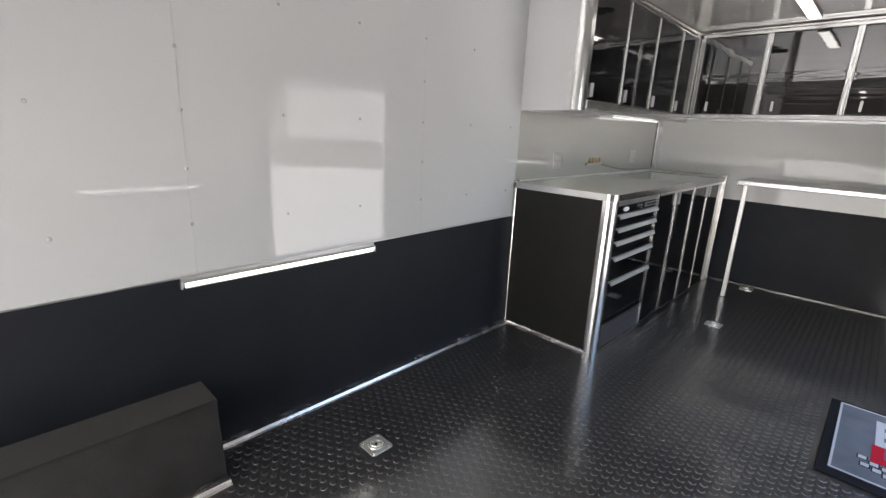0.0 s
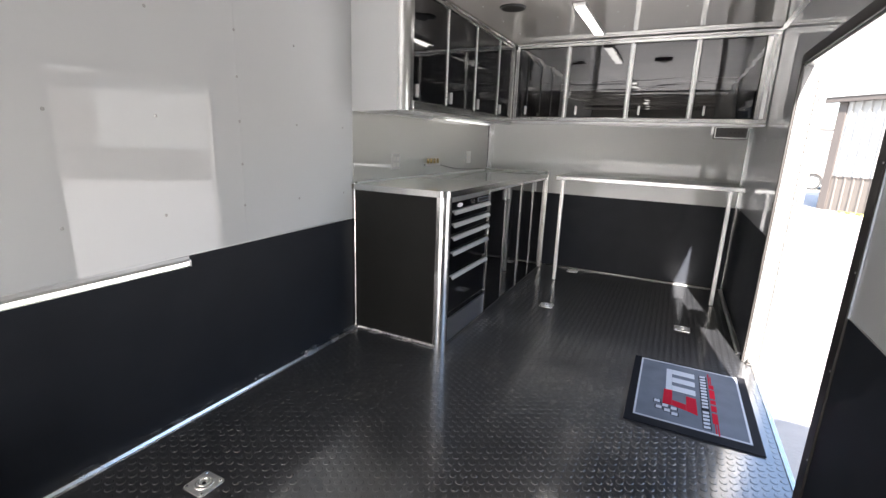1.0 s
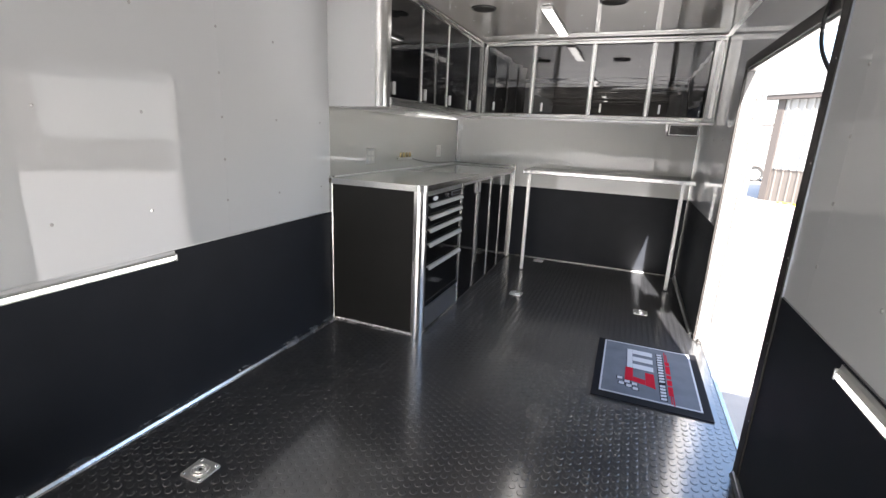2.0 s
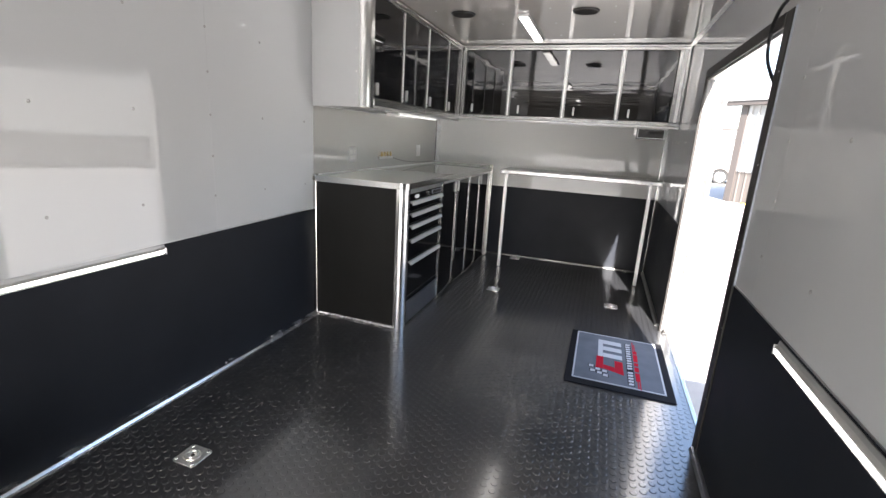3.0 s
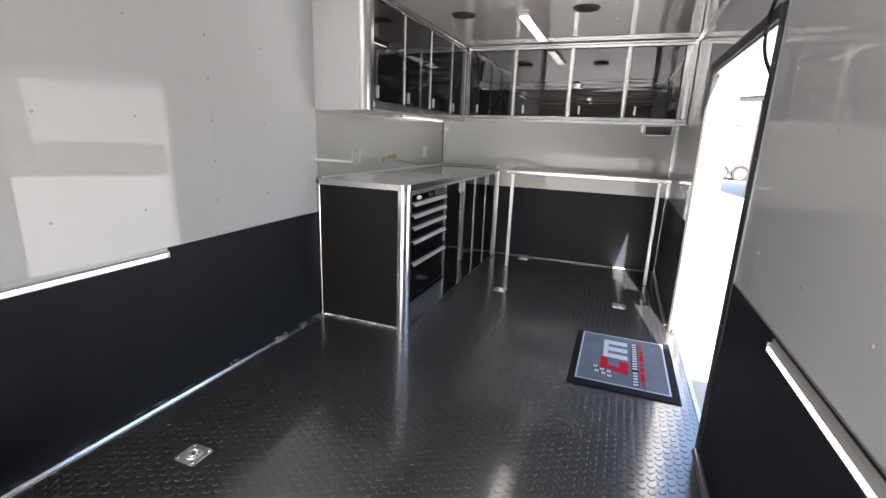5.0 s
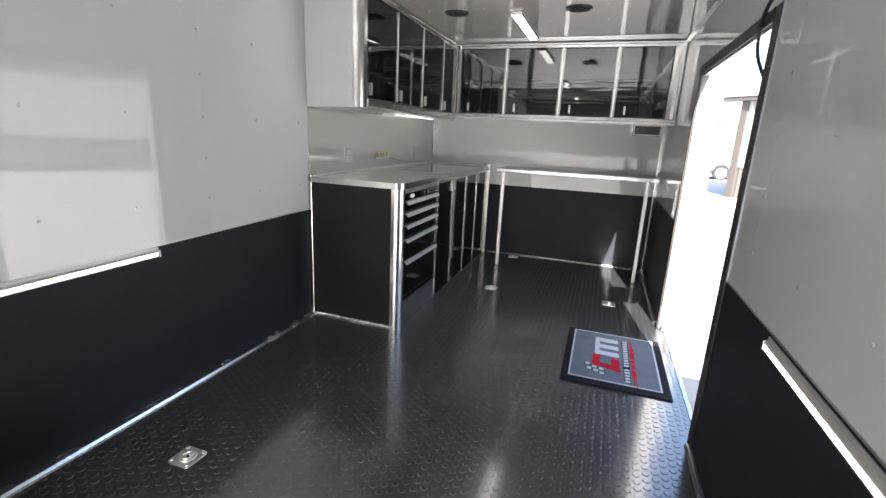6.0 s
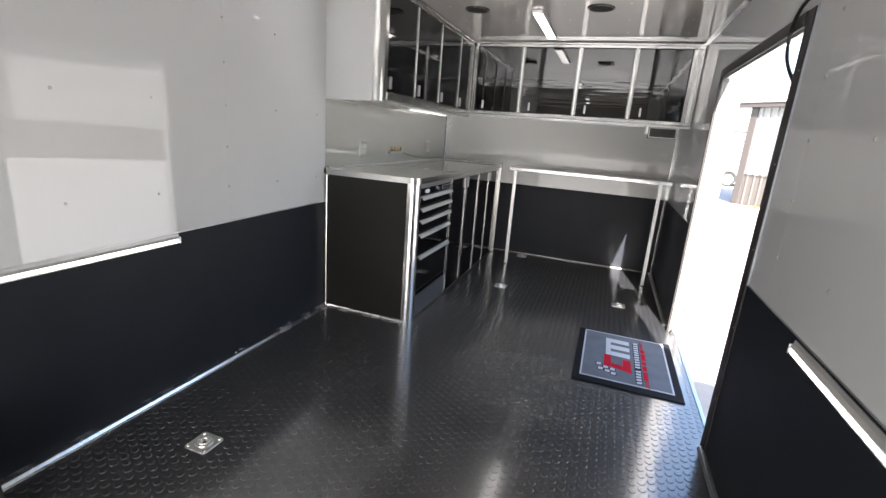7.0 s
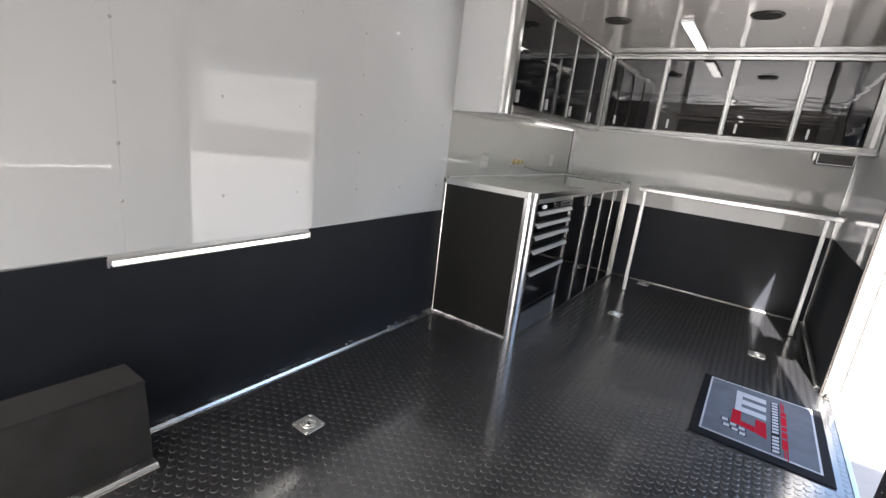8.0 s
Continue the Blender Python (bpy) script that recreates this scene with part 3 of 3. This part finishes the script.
def base_cabinet(y0, ym, y1, end):
    c = thing("base_cabinet", (BX, (y0 + y1) / 2, 0), "base cabinet with two black gloss doors and aluminium trim", "cabinet", "base cabinets")
    part("body", box(B(), (0.004, y0, 0.004), (BX - 0.03, y1, CT - 0.036)), PLASTIC, c)
    part("top_rail", box(B(), (BX - 0.028, y0, CT - 0.06), (BX - 0.004, y1, CT - 0.036), 0.002), SATIN, c)
    for a, b, hy in ((y0 + 0.004, ym - 0.005, ym - 0.045), (ym + 0.005, y1 - 0.016, ym + 0.04)):
        d = part("door", box(B(), (BX - 0.026, a, 0.02), (BX - 0.006, b, CT - 0.062), 0.003), BASEGLOSS, c, "black gloss door")
        part("edge_trim", box(B(), (BX - 0.008, (b - 0.002) if b < ym else a - 0.004, 0.02), (BX + 0.001, (b + 0.004) if b < ym else a + 0.002, CT - 0.062), 0.001), ALU, d)
        part("handle", pill(B(), (BX - 0.006, hy, 0.915), "x", 0.014, 0.014, 0.09), PULL, d, "small silver pull")
    part("side_trim", box(B(), (BX - 0.03, y1 - 0.016, 0.004), (BX + 0.003, y1 + 0.014, CT - 0.036), 0.003), ALU, c)
    part("foot_trim", box(B(), (BX - 0.03, y0, 0.002), (BX - 0.014, y1, 0.018)), FRAME, c)
    if end:
        part("end_panel", box(B(), (0.0035, y1 + 0.016, 0.002), (BX - 0.02, y1 + 0.035, 1.026)), COUNTER, c, "grey end panel")
        part("end_post", box(B(), (BX - 0.02, y1 + 0.016, 0.001), (BX + 0.022, y1 + 0.045, 1.048), 0.004), ALU, c)
        part("end_cap", box(B(), (0.003, y1 + 0.012, 1.026), (BX - 0.02, y1 + 0.045, 1.04), 0.003), ALU, c)
    return c


base_cabinet(0.737, 1.105, 1.525, False)
base_cabinet(1.541, 1.9, 2.33, True)

top = thing("countertop", (0.35, 1.17, CT), "glossy light grey countertop with aluminium edging", "countertop")
RC = 0.06
arc = [(BX + 0.012 - RC + RC * math.sin(a), -0.022 + RC - RC * math.cos(a)) for a in [math.pi / 2 * k / 10 for k in range(11)]]
slab = [(0.003, -0.022)] + arc + [(BX + 0.012, 2.345), (0.003, 2.345)]
part("slab", prism(B(), [(x - 0.004 * (x > 0.1), max(y, -0.018)) for x, y in slab], "z", CT - 0.034, CT), COUNTER, top)
ed = B()
inner = [(0.031, -0.0175)] + [(BX + 0.0075 - RC + RC * math.sin(a), -0.0175 + RC - RC * math.cos(a)) for a in [math.pi / 2 * k / 10 for k in range(11)]] + [(BX + 0.0075, 2.345)]
outer = [(0.031, -0.026)] + [(BX + 0.016 - RC + RC * math.sin(a), -0.026 + RC - RC * math.cos(a)) for a in [math.pi / 2 * k / 10 for k in range(11)]] + [(BX + 0.016, 2.345)]
prism(ed, outer + inner[::-1], "z", CT - 0.036, CT + 0.002)
part("edging", ed, ALU, top, "polished aluminium edging")
part("back_joint", box(B(), (0.0045, 0.02, CT), (0.012, 2.34, CT + 0.009), 0.002), SOCKET, top, "pale sealant line along the wall")

# on the wall over the countertop
solid("backsplash", box(B(), (0.0, 0.0, CT), (0.004, 2.387, 1.5)), SPLASH, "glossy grey backsplash panel above the countertop", "backsplash", kind="structure")
for y, z in ((0.515, 1.15), (1.87, 1.165)):
    o = thing("wall_outlet", (0, y, z), "grey quad wall outlet with white sockets", "outlet", "wall outlets")
    part("plate", box(B(), (0.0045, y - 0.058, z - 0.058), (0.008, y + 0.058, z + 0.058), 0.002), SATIN, o)
    for dy in (-0.025, 0.025):
        for dz in (-0.022, 0.022):
            part("socket", box(B(), (0.008, y + dy - 0.016, z + dz - 0.015), (0.011, y + dy + 0.016, z + dz + 0.015), 0.003), SOCKET, o, "white socket")
air = thing("air_fitting", (0, 1.1, 1.13), "row of brass air fittings on a grey wall bracket", "fittings")
part("bracket", box(B(), (0.0045, 0.95, 1.105), (0.022, 1.22, 1.125), 0.003), PULL, air)
for k in range(4):
    part("fitting", rod(rod(B(), (0.016, 1.0 + 0.06 * k, 1.125), (0.016, 1.0 + 0.06 * k, 1.15), 0.009, seg=6), (0.016, 1.0 + 0.06 * k, 1.15), (0.016, 1.0 + 0.06 * k, 1.165), 0.007, seg=12), BRASS, air, "brass hose fitting")

cord = sweep(B(), [(0.012, 1.25, 1.105), (0.01, 1.5, 1.07), (0.01, 1.75, 1.052), (0.01, 2.0, 1.044), (0.01, 2.28, 1.04)], 0.003, 10)
solid("power_cord", cord, WIRE, "black cord running along the wall from the bracket", "cord", at=(0.016, 1.7, 1.07))

# ---- folding shelf on the front wall ----
shelf = thing("wall_shelf", (1.67, NOSE, 0), "aluminium-edged wall shelf standing on two square legs", "shelf")
SZ, SY = 1.03, 1.95
part("top", box(B(), (0.905, SY + 0.01, SZ - 0.03), (2.425, NOSE - 0.003, SZ - 0.001), 0.003), COUNTER, shelf, "grey laminate top")
part("front_edge", box(B(), (0.9, SY - 0.004, SZ - 0.034), (2.43, SY + 0.01, SZ + 0.003), 0.005), ALU, shelf)
part("side_edge", box(B(), (0.895, SY + 0.01, SZ - 0.04), (0.905, NOSE - 0.003, SZ + 0.003), 0.003), ALU, shelf)
part("side_edge", box(B(), (2.425, SY + 0.01, SZ - 0.04), (2.435, NOSE - 0.003, SZ + 0.003), 0.003), ALU, shelf)
part("wall_rail", box(B(), (0.92, NOSE - 0.03, SZ - 0.06), (2.42, NOSE - 0.003, SZ - 0.03), 0.003), SATIN, shelf)
for x in (0.96, 2.335):
    lg = part("leg", box(B(), (x - 0.016, SY + 0.012, 0.004), (x + 0.016, SY + 0.044, SZ - 0.03), 0.003), SATIN, shelf)
    part("foot", box(B(), (x - 0.02, SY + 0.008, 0.0), (x + 0.02, SY + 0.048, 0.006), 0.002), PLASTIC, lg)

# ---- small lamp box on the front wall ----
unit = thing("control_box", (2.245, 1.86, 1.456), "black wall unit with chrome rim under the cabinet", "control box")
part("case", box(B(), (2.13, 1.8, 1.408), (2.362, 1.92, 1.503), 0.008), PLASTIC, unit)
part("face", box(B(), (2.158, 1.794, 1.425), (2.345, 1.8, 1.488), 0.002), FRAME, unit)
for a, b in (((2.136, 1.414), (2.358, 1.42)), ((2.136, 1.42), (2.143, 1.499)), ((2.352, 1.42), (2.358, 1.499)), ((2.143, 1.494), (2.352, 1.499))):
    part("rim", box(B(), (a[0], 1.795, a[1]), (b[0], 1.801, b[1]), 0.0015), SATIN, unit, "thin aluminium rim")
part("display", box(B(), (2.168, 1.7915, 1.432), (2.22, 1.794, 1.48), 0.001), PLASTIC, unit, "black display panel")
for k in range(4):
    part("button", box(B(), (2.235 + 0.027 * k, 1.79, 1.45), (2.252 + 0.027 * k, 1.794, 1.464), 0.002), DISC, unit)
part("bracket", box(B(), (2.108, 1.806, 1.44), (2.13, 1.9, 1.502), 0.004), SATIN, unit, "aluminium mounting bracket")

# ---- lamps ----
for k, y0 in enumerate((0.7, -1.83, -4.38)):
    y1 = y0 + 0.84
    lamp = thing("ceiling_lamp", (1.225, (y0 + y1) / 2, TOP), "lit slim white strip lamp on the ceiling", "lamp", "ceiling lamps")
    part("housing", box(B(), (1.186, y0, TOP - 0.022), (1.266, y1, TOP), 0.004), SATIN, lamp)
    part("diffuser", box(B(), (1.195, y0 + 0.03, TOP - 0.027), (1.257, y1 - 0.02, TOP - 0.022), 0.002), LED, lamp, "lit white diffuser")

for x, y in ((0.8, 0.68), (1.645, 0.68)):
    sp = thing("ceiling_speaker", (x, y, TOP), "round dark speaker grille set in the ceiling", "speaker", "ceiling speakers")
    part("ring", rod(B(), (x, y, TOP - 0.009), (x, y, TOP), 0.083, 0.088, 40), PLASTIC, sp)
    part("grille", rod(B(), (x, y, TOP - 0.012), (x, y, TOP - 0.009), 0.07, 0.073, 40), DISC, sp)


def strip_lamp(wall, y0, y1, z, s):
    lamp = thing("wall_strip_lamp", (wall, (y0 + y1) / 2, z), "lit led strip lamp in an aluminium channel on the wall", "lamp", "wall strip lamps")
    part("channel", prism(B(), [(wall + s * a, z + b) for a, b in ((0.003, 0.02), (0.006, 0.02), (0.008, 0.008), (0.016, 0.0), (0.016, -0.018), (0.003, -0.022))], "y", y0, y1), PULL, lamp)
    for a0 in (-0.0166, -0.0076):
        part("diffuser", box(B(), (wall + s * 0.016, y0 + 0.012, z + a0), (wall + s * 0.0178, y1 - 0.012, z + a0 + 0.0026), 0.0006), LED_LOW, lamp, "lit white diffuser")
    part("lower_diffuser", box(B(), (wall + s * 0.005, y0 + 0.012, z - 0.025), (wall + s * 0.0145, y1 - 0.012, z - 0.0215), 0.0008), DIFF, lamp)
    for y in (y0, y1):
        part("end_cap", box(B(), (wall + s * 0.002, y - 0.004, z - 0.026), (wall + s * 0.0185, y + 0.003, z + 0.006), 0.002), SATIN, lamp)
    return lamp


strip_lamp(0, -2.08, -1.19, 0.752, 1)
strip_lamp(W, -2.08, -1.187, 0.785, -1)

# ---- cable over the door ----
cable = solid("door_cable", sweep(B(), [(W - 0.01, -0.8, TOP - 0.02), (W - 0.02, -0.68, 1.93), (W - 0.025, -0.53, 1.87), (W - 0.02, -0.455, 1.8), (W - 0.012, -0.465, 1.7), (W + 0.005, -0.552, 1.605)], 0.007),
              WIRE, "black cable looping over the side door frame", "cable", at=(W, -0.6, TOP))


# ---- recessed tie-down rings ----
TIES = ((0.452, -1.512), (1.089, 1.191), (2.109, 1.243), (1.06, 2.4))
def tie_down(x, y):
    t = thing("tie_down_ring", (x, y, 0), "zinc plated recessed tie-down ring in the floor", "tie-down", "tie-down rings")
    s = 0.054
    pb = box(B(), (x - s, y - s, 0.0), (x + s, y + s, 0.0045))
    verticals = [e for e in pb.edges if abs((e.verts[0].co - e.verts[1].co).z) > 0.003]
    bmesh.ops.bevel(pb, geom=verticals, offset=0.014, segments=4, affect="EDGES", profile=0.5)
    bmesh.ops.bevel(pb, geom=[e for e in pb.edges if min(v.co.z for v in e.verts) > 0.004], offset=0.0015, segments=2, affect="EDGES", profile=0.5)
    part("plate", pb, ZINC, t)
    cup = B()
    n = 28
    prof = [(0.036, 0.0045), (0.034, 0.0085), (0.031, 0.0085), (0.028, 0.003), (0.018, 0.001)]
    rings = [[cup.verts.new((x + r * math.cos(6.28319 * k / n), y + r * math.sin(6.28319 * k / n), z + 0.001)) for k in range(n)] for r, z in prof]
    for a, b in zip(rings, rings[1:]):
        for k in range(n):
            cup.faces.new((a[k], a[(k + 1) % n], b[(k + 1) % n], b[k]))
    cup.faces.new(rings[-1])
    bmesh.ops.recalc_face_normals(cup, faces=cup.faces)
    part("cup", cup, ZINC, t)
    dr = sweep(B(), [(x + 0.021 * math.cos(a), y + 0.021 * math.sin(a), 0.0105) for a in [6.28319 * k / 12 for k in range(13)]], 0.004, 8)
    part("ring", dr, ZINC, t)
    part("hub", rod(B(), (x, y, 0.001), (x, y, 0.009), 0.009, 0.006, 12), PLASTIC, t)
    for sx in (-1, 1):
        for sy in (-1, 1):
            part("screw", rod(B(), (x + sx * 0.041, y + sy * 0.041, 0.004), (x + sx * 0.041, y + sy * 0.041, 0.0075), 0.007, 0.005, 10), CHROME, t)


for x, y in TIES:
    tie_down(x, y)

# ---- door mat ----
M0, M1, N0, N1 = 1.836, 2.436, -0.222, 0.566
mat_thing = thing("door_mat", ((M0 + M1) / 2, (N0 + N1) / 2, 0), "grey carpet door mat with black rubber border and red emblem", "mat")
part("border", box(B(), (M0, N0, 0.002), (M1, N1, 0.008), 0.003), MATBLACK, mat_thing, "black rubber border")
part("carpet", box(B(), (M0 + 0.039, N0 + 0.061, 0.008), (M1 - 0.043, N1 - 0.021, 0.0105), 0.001), MATGREY, mat_thing, "grey carpet pile")
X0, X1, Y0, Y1 = M0 + 0.041, M1 - 0.045, N0 + 0.063, N1 - 0.023
for a, b in (((X0, Y0), (X1, Y0 + 0.009)), ((X0, Y1 - 0.009), (X1, Y1)), ((X0, Y0 + 0.009), (X0 + 0.009, Y1 - 0.009)), ((X1 - 0.009, Y0 + 0.009), (X1, Y1 - 0.009))):
    part("border_line", box(B(), (*a, 0.0105), (*b, 0.0115)), MATWHITE, mat_thing, "thin pale border line")
LOW, HIGH = 0.0105, 0.0122
pale = B()
prism(pale, [(2.02, 0.19), (2.05, 0.19), (2.05, 0.455), (2.02, 0.455)], "z", LOW, HIGH)
for y0 in (0.19, 0.294, 0.398):
    prism(pale, [(2.051, y0), (2.168, y0 - 0.005), (2.168, y0 + 0.052), (2.051, y0 + 0.057)], "z", LOW, HIGH)
part("emblem", pale, MATWHITE, mat_thing, "pale grey block emblem")
red = B()
prism(red, [(2.008, 0.02), (2.053, 0.02), (2.053, 0.187), (2.012, 0.187)], "z", LOW, HIGH)
prism(red, [(2.054, 0.02), (2.12, 0.0), (2.12, 0.06), (2.054, 0.075)], "z", LOW, HIGH)
prism(red, [(2.121, 0.0), (2.172, -0.022), (2.168, 0.15), (2.121, 0.155)], "z", LOW, HIGH)
part("emblem", red, MATRED, mat_thing, "red block emblem")
for x, y in ((1.982, 0.03), (2.022, 0.0), (1.992, -0.03), (2.062, -0.012), (2.032, -0.045), (2.066, -0.065)):
    part("check_edge", box(B(), (x - 0.019, y - 0.019, LOW), (x + 0.019, y + 0.019, 0.0112)), MATBLACK, mat_thing)
    part("check", box(B(), (x - 0.014, y - 0.014, 0.0112), (x + 0.014, y + 0.014, HIGH)), MATWHITE, mat_thing)
part("bar_edge", box(B(), (2.1905, -0.129, LOW), (2.2285, 0.454, 0.0114)), MATBLACK, mat_thing)
y = -0.125
for k in range(16):
    if k == 5:
        y += 0.022
    part("pale_bar", prism(B(), [(2.195, y), (2.224, y + 0.005), (2.224, y + 0.027), (2.195, y + 0.022)], "z", LOW, HIGH), MATWHITE, mat_thing)
    y += 0.0355
for a, b in ((-0.06, 0.04), (0.06, 0.12), (0.14, 0.18), (0.2, 0.3), (0.315, 0.36)):
    part("red_bar", box(B(), (2.237, a, LOW), (2.262, b, HIGH)), MATRED, mat_thing)
for x, a, b in ((2.245, -0.15, -0.065), (2.256, -0.16, -0.065), (2.238, 0.37, 0.5), (2.248, 0.37, 0.47)):
    part("red_line", box(B(), (x, a, LOW), (x + 0.005, b, HIGH)), MATRED, mat_thing)

# ---- outdoors ----
GZ = -0.57
solid("ground", box(B(), (-900, -900, GZ - 0.5), (900, 900, GZ)), CONCRETE, "pale sunlit concrete yard", "ground", kind="structure")

# Out of view: added to keep low sky light out of the rear opening.
far_row = thing("far_sky_block", (0, -76, GZ), "unseen long taupe block, added far behind to hide the low sky", "building")
part("wall", box(B(), (-120, -88, GZ), (120, -76, GZ + 9.2)), TAN, far_row)
part("roof", prism(B(), [(-75.5, GZ + 9.2), (-75.5, GZ + 9.4), (-82, GZ + 10.2), (-88.5, GZ + 9.4), (-88.5, GZ + 9.2)], "x", -120.5, 120.5), BROWN, far_row)

# metal building across the yard, its long wall running from A to C
A, C = Vector((6.65, 18.1, GZ)), Vector((20.6, 2.2, GZ))
along = (C - A).normalized()
out = Vector((-along.y, along.x, 0))
if out.dot(Vector((1.9, -2.4, 0)) - A) < 0:
    out = -out
LONG = (C - A).length
frame_m = Matrix((along, out, Vector((0, 0, 1)))).transposed().to_4x4()
frame_m.translation = A
shed = thing("metal_building", A, "white and taupe metal-sided building with brown trim", "building")


def shed_part(name, bm, m, label="", parent=None):
    bm.transform(frame_m)
    return part(name, bm, m, parent or shed, label)


DEEP, EAVE, WAIN = 5.0, 3.8, 1.16
BAY = 14.95                             # where the white siding ends
shed_part("wall", box(B(), (0.1, -DEEP, WAIN), (BAY, -0.0, EAVE)), SIDING, "white ribbed siding")
shed_part("end_bay", box(B(), (BAY, -DEEP, WAIN), (LONG, 0.004, EAVE)), TAN, "taupe end bay")
shed_part("wainscot", box(B(), (0.1, -DEEP, 0), (LONG, 0.004, WAIN)), TAN, "taupe siding below")
shed_part("wainscot_trim", box(B(), (0.1, 0.004, WAIN - 0.03), (LONG, 0.03, WAIN + 0.03)), BROWN)
shed_part("eave_trim", box(B(), (-0.75, -0.1, EAVE - 0.16), (LONG + 0.3, 0.3, EAVE)), BROWN)
shed_part("corner_post", box(B(), (-0.06, -0.3, 0), (0.22, 0.05, EAVE - 0.16), 0.02), BROWN, "brown corner trim")
shed_part("corner_post", box(B(), (LONG - 0.2, -0.3, 0), (LONG + 0.06, 0.05, EAVE - 0.16), 0.02), BROWN, "brown corner trim")
shed_part("roof", prism(B(), [(0.35, EAVE), (0.35, EAVE + 0.06), (-DEEP / 2, EAVE + 1.5), (-DEEP - 0.35, EAVE + 0.06), (-DEEP - 0.35, EAVE)], "x", -0.75, LONG + 0.3), SIDING, "shallow metal roof")
n_ribs = 77
for k in range(1, 26):
    x = 0.1 + (LONG - 0.1) * k / n_ribs
    shed_part("rib", prism(B(), [(x - 0.04, 0), (x - 0.025, 0.065), (x + 0.025, 0.065), (x + 0.04, 0)], "z", WAIN + 0.03, EAVE - 0.16), SIDING)
    shed_part("rib", prism(B(), [(x - 0.04, 0.004), (x - 0.02, 0.034), (x + 0.02, 0.034), (x + 0.04, 0.004)], "z", 0.0, WAIN - 0.03), TAN)
hose = B()
pts = [(0.9 + 1.3 * k / 14, 0.35 + 0.06 * math.sin(k * 1.9), 0.03) for k in range(15)]
sweep(hose, pts, 0.03, 8)
hose.transform(frame_m)
solid("garden_hose", hose, YELLOW, "yellow hose lying at the foot of the building", "hose", at=A)

# parked white trailer in the distance
far = thing("parked_trailer", (8.6, 29.0, GZ), "white enclosed trailer parked beyond the building", "trailer")
part("box_body", box(B(), (3.0, 28.9, GZ + 0.24), (13.0, 31.4, GZ + 3.2), 0.08), TRAILERWHITE, far)
part("skirt", box(B(), (3.0, 28.86, GZ + 0.2), (13.0, 28.9, GZ + 0.28)), PULL, far)
part("belt_rail", box(B(), (3.0, 28.87, GZ + 2.62), (13.0, 28.9, GZ + 2.7)), BROWN, far)
part("corner_rail", box(B(), (8.0, 28.87, GZ + 2.7), (8.1, 28.9, GZ + 3.2)), BROWN, far)
part("roof_edge", box(B(), (3.0, 28.84, GZ + 3.16), (13.0, 28.9, GZ + 3.26)), BROWN, far)
for x in (8.56, 7.54):
    wh = part("wheel", rod(B(), (x, 28.62, GZ + 0.41), (x, 28.86, GZ + 0.41), 0.41, seg=32), TYRE, far, "black trailer tyre")
    part("rim", rod(B(), (x, 28.59, GZ + 0.41), (x, 28.62, GZ + 0.41), 0.26, 0.285, 32), SOCKET, wh, "pale trailer rim")
    part("hub", rod(B(), (x, 28.575, GZ + 0.41), (x, 28.59, GZ + 0.41), 0.06, 0.05, 16), KICK, wh)
    for k in range(6):
        a = math.pi / 3 * k
        part("rim_slot", rod(B(), (x + 0.15 * math.cos(a), 28.58, GZ + 0.41 + 0.15 * math.sin(a)), (x + 0.15 * math.cos(a), 28.59, GZ + 0.41 + 0.15 * math.sin(a)), 0.035, seg=10), KICK, wh)
    arch = B()
    sweep(arch, [(x + 0.48 * math.cos(a), 28.84, GZ + 0.41 + 0.48 * math.sin(a)) for a in [math.pi * k / 8 for k in range(9)]], 0.045, 8)
    part("fender", arch, BROWN, far)

# ---- coins of the floor ----
PX, PY, CR, CH = 0.0378, 0.0425, 0.0148, 0.0015
NS = 12
ring = [(math.cos(6.28319 * k / NS), math.sin(6.28319 * k / NS)) for k in range(NS)]
coin_verts = [(CR * f * a, CR * f * b, CH * h) for f, h in ((1.0, 0.0), (0.92, 0.72), (0.8, 1.0)) for a, b in ring]
coin_faces = [(NS * r + k, NS * r + (k + 1) % NS, NS * r + NS + (k + 1) % NS, NS * r + NS + k) for r in (0, 1) for k in range(NS)]
coin_faces.append(tuple(range(2 * NS, 3 * NS)))
coin_mesh = bpy.data.meshes.new("coin")
coin_mesh.from_pydata(coin_verts, [], coin_faces)
coin_mesh.polygons.foreach_set("use_smooth", [len(f) == 4 for f in coin_faces])
coin_mesh.materials.append(RUBBER)
single, verts, faces = 0, [], []
for i in range(-2, 67):
    for j in range(-78, 61):
        x, y = 0.02 + PX * i, PY * (j + 0.5 * (i % 2))
        in_room = 0.03 < x < W - 0.03 and -3.3 < y < NOSE - 0.03
        in_door = W - 0.03 <= x < OUT - 0.02 and D0 + 0.03 < y < D1 - 0.03
        if not (in_room or in_door):
            continue
        if (x < BX + 0.03 and y > -0.03) or (x < 0.25 and y < -2.03):
            continue
        if M0 - 0.018 < x < M1 + 0.018 and N0 - 0.018 < y < N1 + 0.018:
            continue
        if any(abs(x - a) < 0.072 and abs(y - b) < 0.072 for a, b in TIES):
            continue
        if single < 300 and -1.35 < y < -0.95 and x > 1.0:
            shared("coin", coin_mesh, floor, (x, y, 0.0))
            single += 1
        else:
            n = len(verts)
            verts += [(x + a, y + b, c) for a, b, c in coin_verts]
            faces += [tuple(n + k for k in f) for f in coin_faces]
cm = bpy.data.meshes.new("coins")
cm.from_pydata(verts, [], faces)
cm.polygons.foreach_set("use_smooth", [len(f) == 4 for f in faces])
cm.materials.append(RUBBER)
coins = new("coins", cm)
coins.parent = floor
tagged(coins, "raised round coins of the rubber floor", kind="stuff")
